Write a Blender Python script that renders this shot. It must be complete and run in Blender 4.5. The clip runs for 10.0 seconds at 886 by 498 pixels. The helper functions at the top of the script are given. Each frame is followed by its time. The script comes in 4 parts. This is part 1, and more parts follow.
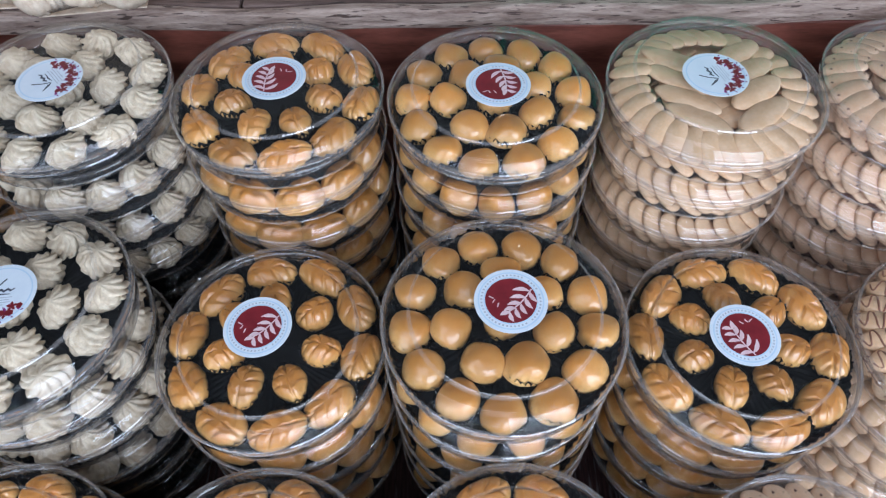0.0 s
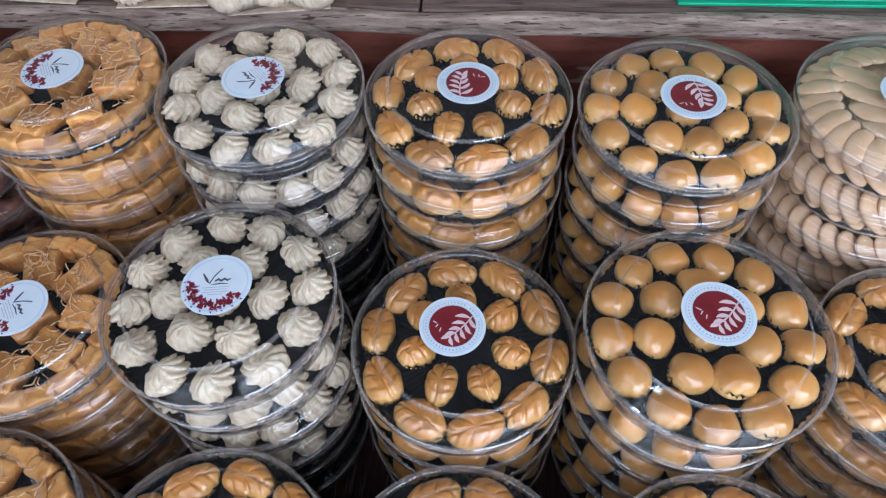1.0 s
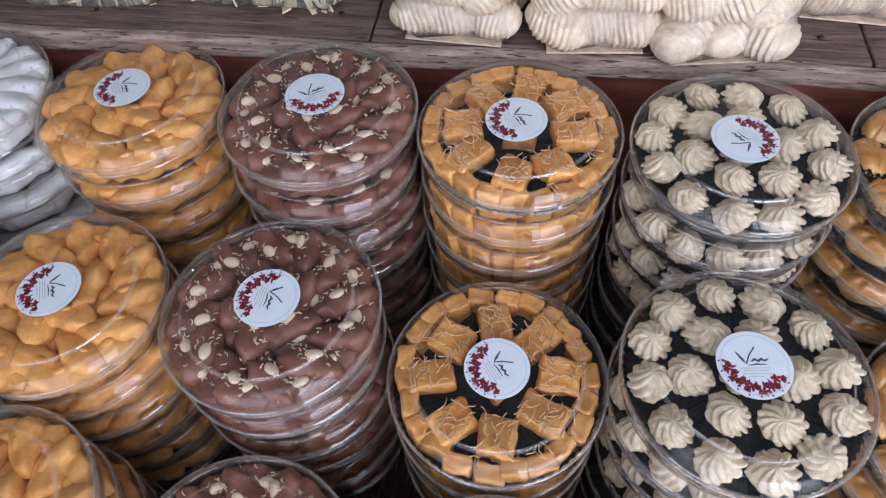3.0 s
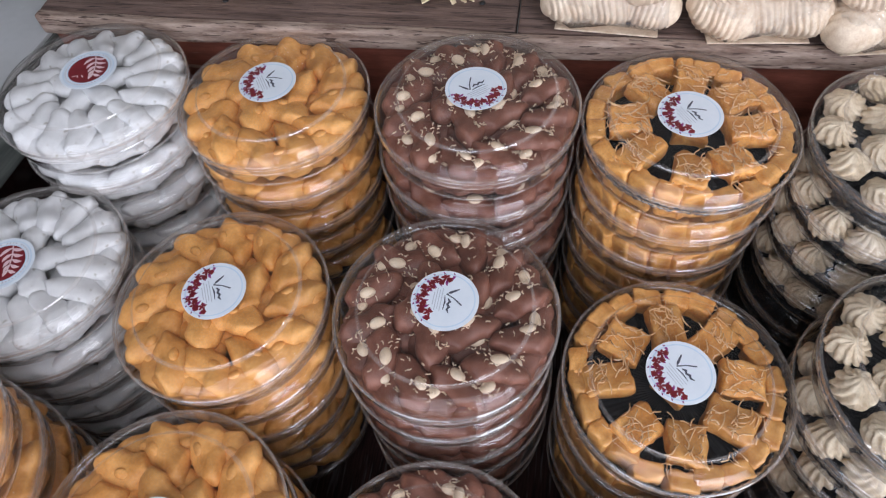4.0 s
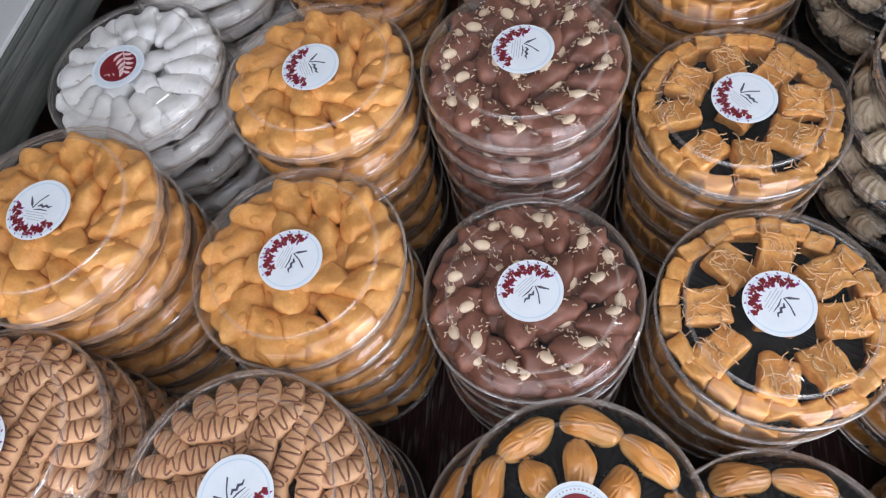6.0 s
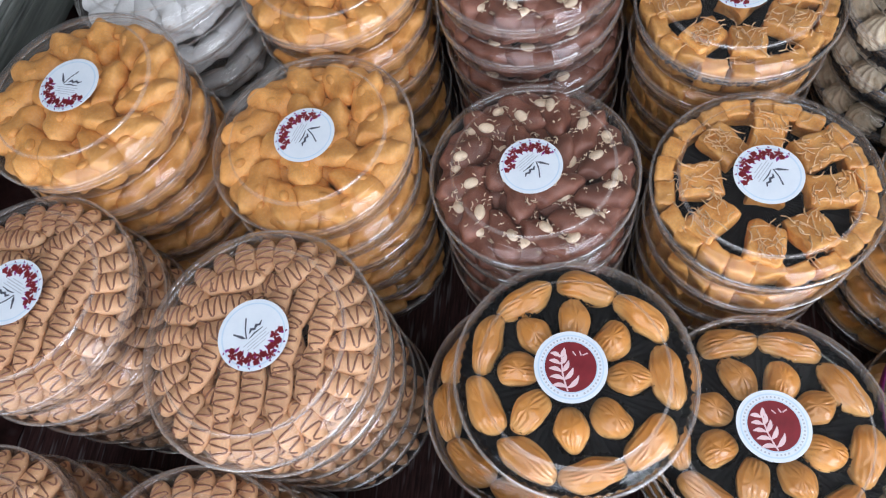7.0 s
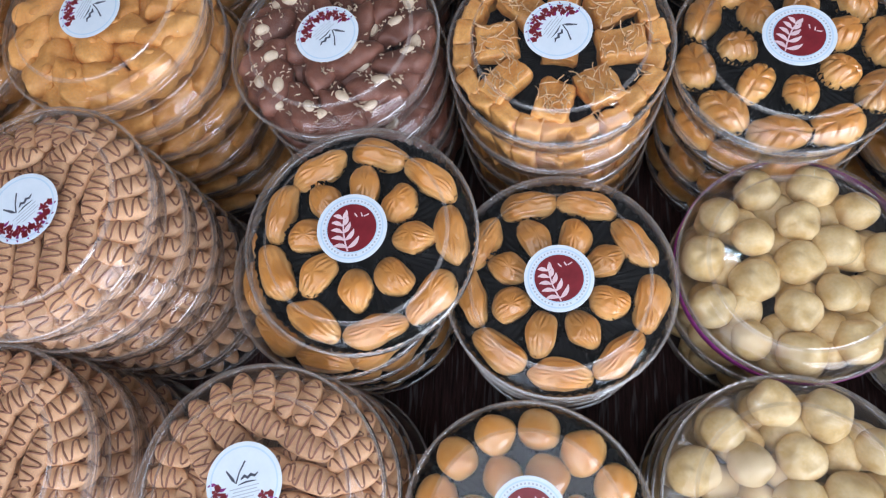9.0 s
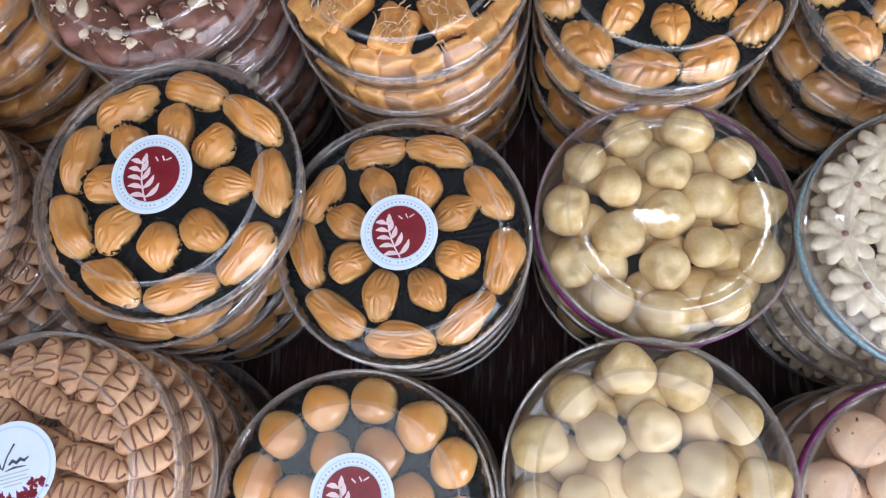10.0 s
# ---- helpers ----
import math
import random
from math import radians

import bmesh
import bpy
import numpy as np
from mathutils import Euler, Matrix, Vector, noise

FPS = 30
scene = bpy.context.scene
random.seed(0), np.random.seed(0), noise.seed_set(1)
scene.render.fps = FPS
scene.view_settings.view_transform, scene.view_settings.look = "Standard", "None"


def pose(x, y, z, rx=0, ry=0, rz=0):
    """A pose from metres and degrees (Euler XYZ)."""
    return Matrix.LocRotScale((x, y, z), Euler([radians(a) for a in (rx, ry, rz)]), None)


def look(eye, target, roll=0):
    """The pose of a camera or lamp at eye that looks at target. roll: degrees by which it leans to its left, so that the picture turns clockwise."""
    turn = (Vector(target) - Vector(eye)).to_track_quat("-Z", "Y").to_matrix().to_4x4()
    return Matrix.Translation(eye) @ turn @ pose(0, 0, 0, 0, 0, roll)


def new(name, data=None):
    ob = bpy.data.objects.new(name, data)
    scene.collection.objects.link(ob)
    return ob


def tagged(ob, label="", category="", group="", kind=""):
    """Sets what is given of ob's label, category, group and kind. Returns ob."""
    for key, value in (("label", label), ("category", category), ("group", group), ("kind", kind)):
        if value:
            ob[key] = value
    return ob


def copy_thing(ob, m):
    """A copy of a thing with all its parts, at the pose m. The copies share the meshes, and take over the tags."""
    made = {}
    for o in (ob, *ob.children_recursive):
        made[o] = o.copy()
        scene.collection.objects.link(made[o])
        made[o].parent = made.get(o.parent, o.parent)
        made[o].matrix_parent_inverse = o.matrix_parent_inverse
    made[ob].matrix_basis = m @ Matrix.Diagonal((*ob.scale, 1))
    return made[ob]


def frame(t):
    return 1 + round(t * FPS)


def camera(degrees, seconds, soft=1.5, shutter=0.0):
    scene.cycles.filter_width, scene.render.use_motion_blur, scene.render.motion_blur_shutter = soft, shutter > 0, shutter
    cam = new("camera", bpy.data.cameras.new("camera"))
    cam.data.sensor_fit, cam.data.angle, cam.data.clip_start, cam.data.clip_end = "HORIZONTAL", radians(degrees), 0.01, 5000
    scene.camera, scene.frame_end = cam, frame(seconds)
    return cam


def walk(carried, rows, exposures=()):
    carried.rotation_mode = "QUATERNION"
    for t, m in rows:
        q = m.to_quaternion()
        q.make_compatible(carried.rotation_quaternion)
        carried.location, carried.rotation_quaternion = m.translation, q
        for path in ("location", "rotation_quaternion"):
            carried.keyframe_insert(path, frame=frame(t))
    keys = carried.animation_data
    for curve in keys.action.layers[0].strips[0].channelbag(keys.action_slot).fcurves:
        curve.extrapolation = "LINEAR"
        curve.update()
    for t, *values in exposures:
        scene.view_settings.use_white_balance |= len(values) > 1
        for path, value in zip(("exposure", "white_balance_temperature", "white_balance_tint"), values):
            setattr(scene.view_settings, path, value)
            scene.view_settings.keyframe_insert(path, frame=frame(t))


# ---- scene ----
cam = camera(67.67, 10.0, 1.2)
PATH = [
    (0.0, 0.0000, 0.0000, 1.4500, 35.27, 0.86, -0.02),
    (0.5, -0.0615, 0.0035, 1.4608, 35.42, 1.55, 1.48),
    (1.0, -0.1396, -0.0059, 1.4621, 35.34, 1.34, 3.40),
    (1.5, -0.2223, -0.0030, 1.4646, 35.19, 0.72, 4.56),
    (2.0, -0.3151, 0.0054, 1.4714, 36.35, 0.37, 5.36),
    (2.5, -0.4300, 0.0109, 1.4832, 35.69, 1.85, 5.20),
    (3.0, -0.5280, 0.0200, 1.4897, 35.26, 2.68, 7.72),
    (3.2, -0.5748, 0.0319, 1.4905, 34.56, 1.96, 7.71),
    (4.3, -0.6861, 0.0099, 1.4921, 32.99, 4.42, 8.20),
    (4.5, -0.6971, -0.0032, 1.4925, 32.10, 5.23, 8.14),
    (5.0, -0.7272, -0.0525, 1.4975, 31.71, 6.99, 8.44),
    (5.5, -0.7133, -0.0917, 1.4972, 29.05, 7.62, 6.43),
    (5.7, -0.7045, -0.1074, 1.4891, 27.18, 8.01, 5.34),
    (6.8, -0.6989, -0.2046, 1.4758, 24.13, 8.15, 6.29),
    (7.0, -0.6848, -0.2232, 1.4728, 23.43, 9.12, 6.44),
    (7.5, -0.6531, -0.2489, 1.4569, 20.79, 9.39, 5.78),
    (8.0, -0.6157, -0.2541, 1.4474, 19.23, 9.08, 4.29),
    (8.5, -0.5691, -0.2592, 1.4396, 17.97, 8.49, 3.51),
    (9.0, -0.5310, -0.2643, 1.4281, 17.58, 8.40, 3.39),
    (9.5, -0.4971, -0.2661, 1.3810, 15.69, 6.10, 2.79),
    (10.0, -0.4409, -0.2517, 1.3541, 14.50, 5.61, 2.42),
]
walk(cam, [(t, pose(x, y, z, rx, ry, rz)) for t, x, y, z, rx, ry, rz in PATH], [(0.0, 0.0, 5450, 9), (2.5, 0.03, 5750, 14), (4.5, 0.26, 6350, 15), (5.5, 0.31, 6400, 14), (7.5, 0.25, 6000, 11), (10.0, 0.17, 5800, 11)])

# ---- light ----
world = bpy.data.worlds.new("sky")
scene.world = world
world.use_nodes = True
wn = world.node_tree.nodes
sky = wn.new("ShaderNodeTexSky")
sky.sky_type, sky.sun_disc, sky.sun_elevation, sky.sun_rotation = "NISHITA", False, radians(48), radians(200)
wn["Background"].inputs["Strength"].default_value = 0.10
world.node_tree.links.new(sky.outputs[0], wn["Background"].inputs["Color"])

sun = new("sun", bpy.data.lights.new("sun", "SUN"))
sun.data.energy, sun.data.angle, sun.data.color = 1.0, radians(14), (1.0, 0.95, 0.88)
sun.matrix_world = look((-1.2, -4.0, 5.0), (-0.3, 0.0, 0.9))

# daylight in two unseen shopfronts, sky above, street below; right and lower lamps are added fill
for lx, width, z, tall, watts in ((-1.20, 1.35, 2.0, 1.15, 13), (1.05, 1.8, 2.0, 1.15, 50), (-1.20, 1.35, 0.80, 1.15, 6), (1.05, 1.8, 0.80, 1.15, 22)):
    gate = new("daylight_in_shopfront", bpy.data.lights.new("daylight_in_shopfront", "AREA"))
    gate.data.shape, gate.data.size, gate.data.size_y, gate.data.energy = "RECTANGLE", width, tall, watts
    gate.data.color = (0.90, 0.935, 1.0)
    gate.matrix_world = look((lx, -1.36, z), (lx, 0.0, z - 0.4 if z > 1.5 else z))

roof = new("daylight_in_roof_panel", bpy.data.lights.new("daylight_in_roof_panel", "AREA"))
roof.data.shape, roof.data.size, roof.data.size_y, roof.data.energy = "RECTANGLE", 1.5, 1.0, 9.5
roof.data.color = (0.95, 0.97, 1.0)
roof.matrix_world = Matrix.Translation((-0.5, -0.72, 2.785))

# ---- materials ----


def shader(name):
    m = bpy.data.materials.new(name)
    m.use_nodes = True
    t = m.node_tree
    return m, t.nodes, t.links, t.nodes["Principled BSDF"]


def coords(n, l, scale):
    c = n.new("ShaderNodeTexCoord")
    mp = n.new("ShaderNodeMapping")
    mp.inputs["Scale"].default_value = scale
    l.new(c.outputs["Object"], mp.inputs["Vector"])
    return mp.outputs["Vector"]


def grained(name, low, high, rough=0.5, scale=60.0, bump=0.2, spread=0.25, dist=0.001, fleck=None, fleck_scale=240.0, fleck_cut=0.62, stretch=(1, 1, 1), coat=0.0, sheen=0.0, soft_fleck=0.05, bake=None, bake_z=(0.0, 0.012)):
    """A surface with colour at two scales, small relief and a little difference from piece to piece."""
    m, n, l, p = shader(name)
    v = coords(n, l, stretch)
    a = n.new("ShaderNodeTexNoise")
    a.inputs["Scale"].default_value, a.inputs["Detail"].default_value = scale, 4
    b = n.new("ShaderNodeTexNoise")
    b.inputs["Scale"].default_value, b.inputs["Detail"].default_value = scale * 7, 3
    l.new(v, a.inputs["Vector"])
    l.new(v, b.inputs["Vector"])
    s = n.new("ShaderNodeMath")
    s.operation = "MULTIPLY_ADD"
    s.inputs[1].default_value, s.inputs[2].default_value = 0.35, -0.17
    l.new(b.outputs["Fac"], s.inputs[0])
    t = n.new("ShaderNodeMath")
    t.operation = "ADD"
    l.new(a.outputs["Fac"], t.inputs[0])
    l.new(s.outputs[0], t.inputs[1])
    r = n.new("ShaderNodeValToRGB")
    r.color_ramp.elements[0].position, r.color_ramp.elements[1].position = 0.3, 0.7
    r.color_ramp.elements[0].color, r.color_ramp.elements[1].color = (*low, 1), (*high, 1)
    l.new(t.outputs[0], r.inputs[0])
    colour = r.outputs[0]
    if fleck:
        w = n.new("ShaderNodeTexNoise")
        w.inputs["Scale"].default_value, w.inputs["Detail"].default_value = fleck_scale, 2
        l.new(v, w.inputs["Vector"])
        k = n.new("ShaderNodeMapRange")
        k.inputs["From Min"].default_value, k.inputs["From Max"].default_value = fleck_cut, fleck_cut + soft_fleck
        l.new(w.outputs["Fac"], k.inputs["Value"])
        x = n.new("ShaderNodeMix")
        x.data_type = "RGBA"
        l.new(k.outputs[0], x.inputs["Factor"])
        l.new(colour, x.inputs["A"])
        x.inputs["B"].default_value = (*fleck, 1)
        colour = x.outputs["Result"]
    if bake:
        # the glaze browns towards the crown of each piece, unevenly
        c, sep, add, k, x = n.new("ShaderNodeTexCoord"), n.new("ShaderNodeSeparateXYZ"), n.new("ShaderNodeMath"), n.new("ShaderNodeMapRange"), n.new("ShaderNodeMix")
        l.new(c.outputs["Object"], sep.inputs[0])
        add.operation = "MULTIPLY_ADD"
        add.inputs[1].default_value = 0.016
        l.new(a.outputs["Fac"], add.inputs[0])
        l.new(sep.outputs["Z"], add.inputs[2])
        k.interpolation_type = "SMOOTHSTEP"
        k.inputs["From Min"].default_value, k.inputs["From Max"].default_value = bake_z[0] + 0.008, bake_z[1] + 0.008
        k.inputs["To Max"].default_value = 0.9
        l.new(add.outputs[0], k.inputs["Value"])
        x.data_type = "RGBA"
        l.new(k.outputs[0], x.inputs["Factor"])
        l.new(colour, x.inputs["A"])
        x.inputs["B"].default_value = (*bake, 1)
        colour = x.outputs["Result"]
    if spread:
        o = n.new("ShaderNodeObjectInfo")
        k = n.new("ShaderNodeMapRange")
        k.inputs["To Min"].default_value, k.inputs["To Max"].default_value = 1 - spread, 1 + spread
        l.new(o.outputs["Random"], k.inputs["Value"])
        h = n.new("ShaderNodeHueSaturation")
        l.new(k.outputs[0], h.inputs["Value"])
        l.new(colour, h.inputs["Color"])
        colour = h.outputs[0]
    l.new(colour, p.inputs["Base Color"])
    p.inputs["Roughness"].default_value = rough
    p.inputs["Coat Weight"].default_value = coat
    p.inputs["Coat Roughness"].default_value = 0.11
    p.inputs["Sheen Weight"].default_value = sheen
    q = n.new("ShaderNodeBump")
    q.inputs["Strength"].default_value, q.inputs["Distance"].default_value = bump, dist
    l.new(t.outputs[0], q.inputs["Height"])
    l.new(q.outputs[0], p.inputs["Normal"])
    return m


def clear_plastic(name, tint, rough, gain=1.0, wave=0.25, haze=0.03, dull=(0.82, 0.83, 0.84)):
    """Thin clear plastic: lets light straight through and mirrors it by Fresnel, with scuffs and a painted haze."""
    m, n, l, p = shader(name)
    n.remove(p)
    v = coords(n, l, (1, 1, 1))
    a = n.new("ShaderNodeTexNoise")
    a.inputs["Scale"].default_value = 45
    l.new(v, a.inputs["Vector"])
    q = n.new("ShaderNodeBump")
    q.inputs["Strength"].default_value, q.inputs["Distance"].default_value = wave, 0.0012
    l.new(a.outputs["Fac"], q.inputs["Height"])
    f = n.new("ShaderNodeLayerWeight")
    f.inputs["Blend"].default_value = 0.5
    l.new(q.outputs[0], f.inputs["Normal"])
    e = n.new("ShaderNodeMath")
    e.operation = "POWER"
    e.inputs[1].default_value = 4.5
    l.new(f.outputs["Facing"], e.inputs[0])
    k = n.new("ShaderNodeMath")
    k.operation, k.use_clamp = "MULTIPLY_ADD", True
    k.inputs[1].default_value, k.inputs[2].default_value = 0.9 * gain, 0.04 * gain
    l.new(e.outputs[0], k.inputs[0])
    clear, gloss, mix = n.new("ShaderNodeBsdfTransparent"), n.new("ShaderNodeBsdfGlossy"), n.new("ShaderNodeMixShader")
    clear.inputs["Color"].default_value = (*tint, 1)
    gloss.inputs["Roughness"].default_value = rough
    l.new(q.outputs[0], gloss.inputs["Normal"])
    l.new(k.outputs[0], mix.inputs[0])
    # scuffs, plus a painted pale haze that brightens the dark walls and rims
    scuff_veil, cloudy = n.new("ShaderNodeBsdfDiffuse"), n.new("ShaderNodeMixShader")
    scuff_veil.inputs["Color"].default_value = (*dull, 1)
    g = n.new("ShaderNodeTexNoise")
    g.inputs["Scale"].default_value, g.inputs["Detail"].default_value = 18, 5
    l.new(v, g.inputs["Vector"])
    z = n.new("ShaderNodeMath")
    z.operation = "MULTIPLY"
    z.inputs[1].default_value = 2 * haze
    l.new(g.outputs["Fac"], z.inputs[0])
    l.new(z.outputs[0], cloudy.inputs[0])
    l.new(clear.outputs[0], cloudy.inputs[1])
    l.new(scuff_veil.outputs[0], cloudy.inputs[2])
    l.new(cloudy.outputs[0], mix.inputs[1])
    l.new(gloss.outputs[0], mix.inputs[2])
    l.new(mix.outputs[0], n["Material Output"].inputs["Surface"])
    return m


LID = clear_plastic("clear_lid_plastic", (0.995, 0.99, 0.985), 0.045, 1.15, 0.12, 0.006)
# the warm dull colour paints in biscuit tones that rim and wall bounce back
RIM = clear_plastic("thick_rim_plastic", (0.99, 0.98, 0.97), 0.05, 2.4, 0.1, 0.12, (0.93, 0.85, 0.80))
BODY = clear_plastic("clear_tub_plastic", (0.995, 0.985, 0.975), 0.05, 1.7, 0.7, 0.034, (0.90, 0.87, 0.84))
GOLD = grained("glazed_golden_pastry", (0.64, 0.33, 0.085), (0.92, 0.60, 0.24), 0.36, 75, 0.55, 0.18, 0.0012, fleck=(0.42, 0.15, 0.02), fleck_scale=48, fleck_cut=0.62, soft_fleck=0.2, coat=1.0, bake=(0.58, 0.215, 0.022), bake_z=(0.001, 0.016))
LEAFP = grained("glazed_leaf_pastry", (0.62, 0.30, 0.072), (0.92, 0.58, 0.215), 0.38, 85, 0.6, 0.18, 0.0012, fleck=(0.38, 0.125, 0.016), fleck_scale=50, fleck_cut=0.62, soft_fleck=0.2, coat=1.0, bake=(0.54, 0.19, 0.019), bake_z=(0.001, 0.014))
ALMOND = grained("glazed_brown_pastry", (0.60, 0.28, 0.07), (0.90, 0.54, 0.21), 0.40, 60, 0.6, 0.18, 0.0012, fleck=(0.38, 0.12, 0.02), fleck_scale=44, fleck_cut=0.61, soft_fleck=0.2, coat=0.7, bake=(0.60, 0.225, 0.028), bake_z=(0.001, 0.015), stretch=(0.6, 2.0, 1.0))
CREAM = grained("piped_cream_biscuit", (0.53, 0.405, 0.265), (0.82, 0.71, 0.535), 0.65, 130, 0.45, 0.08, fleck=(0.58, 0.42, 0.24), fleck_scale=60, fleck_cut=0.62, soft_fleck=0.2)
SUGAR = grained("icing_sugar", (0.66, 0.66, 0.66), (0.80, 0.80, 0.80), 0.9, 90, 0.6, 0.07, fleck=(0.50, 0.48, 0.44), fleck_scale=130, fleck_cut=0.66)
YELLOW = grained("baked_yellow_dough", (0.56, 0.230, 0.048), (0.82, 0.425, 0.130), 0.55, 60, 0.35, 0.10, fleck=(0.52, 0.20, 0.045), fleck_scale=38, fleck_cut=0.60, soft_fleck=0.2)
COCOA = grained("chocolate_dough", (0.125, 0.043, 0.027), (0.245, 0.100, 0.065), 0.5, 80, 0.4, 0.15)
NUT = grained("pale_nut", (0.70, 0.53, 0.36), (0.80, 0.66, 0.50), 0.5, 150, 0.2, 0.1)
CHEESE = grained("baked_cheese_biscuit", (0.52, 0.19, 0.032), (0.84, 0.46, 0.145), 0.42, 60, 0.7, 0.2, fleck=(0.44, 0.13, 0.02), fleck_scale=45, fleck_cut=0.57, soft_fleck=0.2, coat=0.35)
SHRED = grained("grated_cheese", (0.74, 0.44, 0.20), (0.84, 0.58, 0.34), 0.5, 150, 0.2, 0.1)
TONGUE = grained("pale_biscuit", (0.64, 0.40, 0.215), (0.79, 0.56, 0.36), 0.6, 50, 0.3, 0.10, fleck=(0.66, 0.34, 0.13), fleck_scale=30, fleck_cut=0.60, soft_fleck=0.15)
ROSY = grained("rosy_biscuit", (0.66, 0.40, 0.24), (0.76, 0.54, 0.36), 0.6, 60, 0.2, 0.08, fleck=(0.10, 0.03, 0.02), fleck_scale=160, fleck_cut=0.68)
TAN = grained("tan_mocha_biscuit", (0.58, 0.305, 0.155), (0.76, 0.46, 0.255), 0.55, 70, 0.4, 0.12, fleck=(0.46, 0.22, 0.10), fleck_scale=40, fleck_cut=0.62, soft_fleck=0.2)
DRIZZLE = grained("chocolate_line", (0.22, 0.092, 0.052), (0.34, 0.155, 0.092), 0.45, 200, 0.1, 0.0)
PALEBALL = grained("pale_yellow_pastry", (0.60, 0.39, 0.14), (0.80, 0.62, 0.34), 0.45, 55, 0.5, 0.14, fleck=(0.54, 0.28, 0.09), fleck_scale=35, fleck_cut=0.60, soft_fleck=0.2, coat=0.2)
BLACKP = grained("black_baking_paper", (0.006, 0.006, 0.007), (0.016, 0.016, 0.018), 0.65, 150, 0.3, 0.0)
BLACKP.node_tree.nodes["Principled BSDF"].inputs["Specular IOR Level"].default_value = 0.18
WHITE = grained("white_sticker_paper", (0.68, 0.74, 0.80), (0.74, 0.79, 0.84), 0.45, 60, 0.05, 0.0)
BLUEISH = grained("pale_blue_print", (0.52, 0.64, 0.76), (0.58, 0.70, 0.80), 0.45, 60, 0.05, 0.0)
WINE = grained("wine_red_print", (0.15, 0.008, 0.014), (0.22, 0.014, 0.022), 0.4, 80, 0.05, 0.0)
PINKP = grained("pale_pink_print", (0.72, 0.52, 0.54), (0.80, 0.62, 0.62), 0.4, 80, 0.05, 0.0)
INK = grained("dark_ink", (0.05, 0.055, 0.08), (0.08, 0.085, 0.11), 0.5, 80, 0.05, 0.0)
GREYINK = grained("grey_ink", (0.40, 0.43, 0.48), (0.48, 0.5, 0.55), 0.5, 80, 0.05, 0.0)
PURPLE = grained("purple_ribbon", (0.16, 0.01, 0.12), (0.30, 0.03, 0.22), 0.5, 300, 0.5, 0.0)
TEAL = grained("teal_ribbon", (0.10, 0.22, 0.28), (0.45, 0.60, 0.66), 0.5, 500, 0.5, 0.0)
PLANK = grained("weathered_plank", (0.075, 0.045, 0.036), (0.21, 0.138, 0.112), 0.8, 9, 0.8, 0.0, 0.003, fleck=(0.046, 0.029, 0.024), fleck_scale=20, fleck_cut=0.60, soft_fleck=0.07, stretch=(1.6, 18, 18))
EDGE = grained("worn_plank_edge", (0.17, 0.108, 0.082), (0.44, 0.335, 0.27), 0.8, 12, 0.9, 0.0, 0.003, fleck=(0.07, 0.042, 0.032), fleck_scale=26, fleck_cut=0.60, soft_fleck=0.06, stretch=(2, 14, 14))
REDWOOD = grained("red_brown_board", (0.09, 0.022, 0.013), (0.23, 0.070, 0.045), 0.55, 8, 0.5, 0.0, 0.002, fleck=(0.34, 0.22, 0.17), fleck_scale=6, fleck_cut=0.66, soft_fleck=0.03, stretch=(1.5, 6, 8))
GREYWOOD = grained("grey_green_board", (0.045, 0.052, 0.046), (0.13, 0.14, 0.125), 0.65, 7, 0.6, 0.0, 0.002, fleck=(0.030, 0.034, 0.030), fleck_scale=6, fleck_cut=0.60, soft_fleck=0.10, stretch=(10, 0.8, 10))
DARKBASE = grained("dark_red_brown_base", (0.012, 0.004, 0.004), (0.050, 0.020, 0.018), 0.7, 25, 0.4, 0.0, fleck=(0.10, 0.085, 0.085), fleck_scale=14, fleck_cut=0.56, soft_fleck=0.14, stretch=(14, 1.2, 1))
DARKBASE.node_tree.nodes["Principled BSDF"].inputs["Specular IOR Level"].default_value = 0.2
COUNTER = grained("grey_white_laminate", (0.42, 0.43, 0.43), (0.50, 0.51, 0.51), 0.45, 12, 0.1, 0.0)
CONCRETE = grained("concrete", (0.22, 0.21, 0.20), (0.34, 0.33, 0.31), 0.9, 5, 0.4, 0.0)
PLASTER = grained("dull_plaster", (0.28, 0.275, 0.26), (0.36, 0.355, 0.34), 0.9, 4, 0.3, 0.0)
GREENP = grained("green_plastic", (0.01, 0.30, 0.14), (0.02, 0.42, 0.22), 0.4, 20, 0.05, 0.0)
BLACKPL = grained("black_plastic", (0.008, 0.008, 0.009), (0.018, 0.018, 0.02), 0.35, 60, 0.1, 0.0)
BAGFILM = clear_plastic("bag_film", (0.98, 0.98, 0.98), 0.08, 1.6, 1.0, 0.08)

# ---- mesh makers ----


def mesh_from(name, verts, faces, material, smooth=True):
    me = bpy.data.meshes.new(name)
    me.from_pydata(verts, [], faces)
    me.update()
    for mt in material if isinstance(material, (list, tuple)) else [material]:
        me.materials.append(mt)
    if smooth:
        me.polygons.foreach_set("use_smooth", [True] * len(me.polygons))
    return me


def put(name, me, parent=None, m=None, label=""):
    ob = new(name, me)
    if parent:
        ob.parent = parent
    if m:
        ob.matrix_basis = m
    return tagged(ob, label)


def part(name, bm, material, parent, label="", smooth=False, m=None):
    me = bpy.data.meshes.new(name)
    bm.to_mesh(me)
    bm.free()
    me.materials.append(material)
    if smooth:
        me.polygons.foreach_set("use_smooth", [True] * len(me.polygons))
    return put(name, me, parent, m, label)


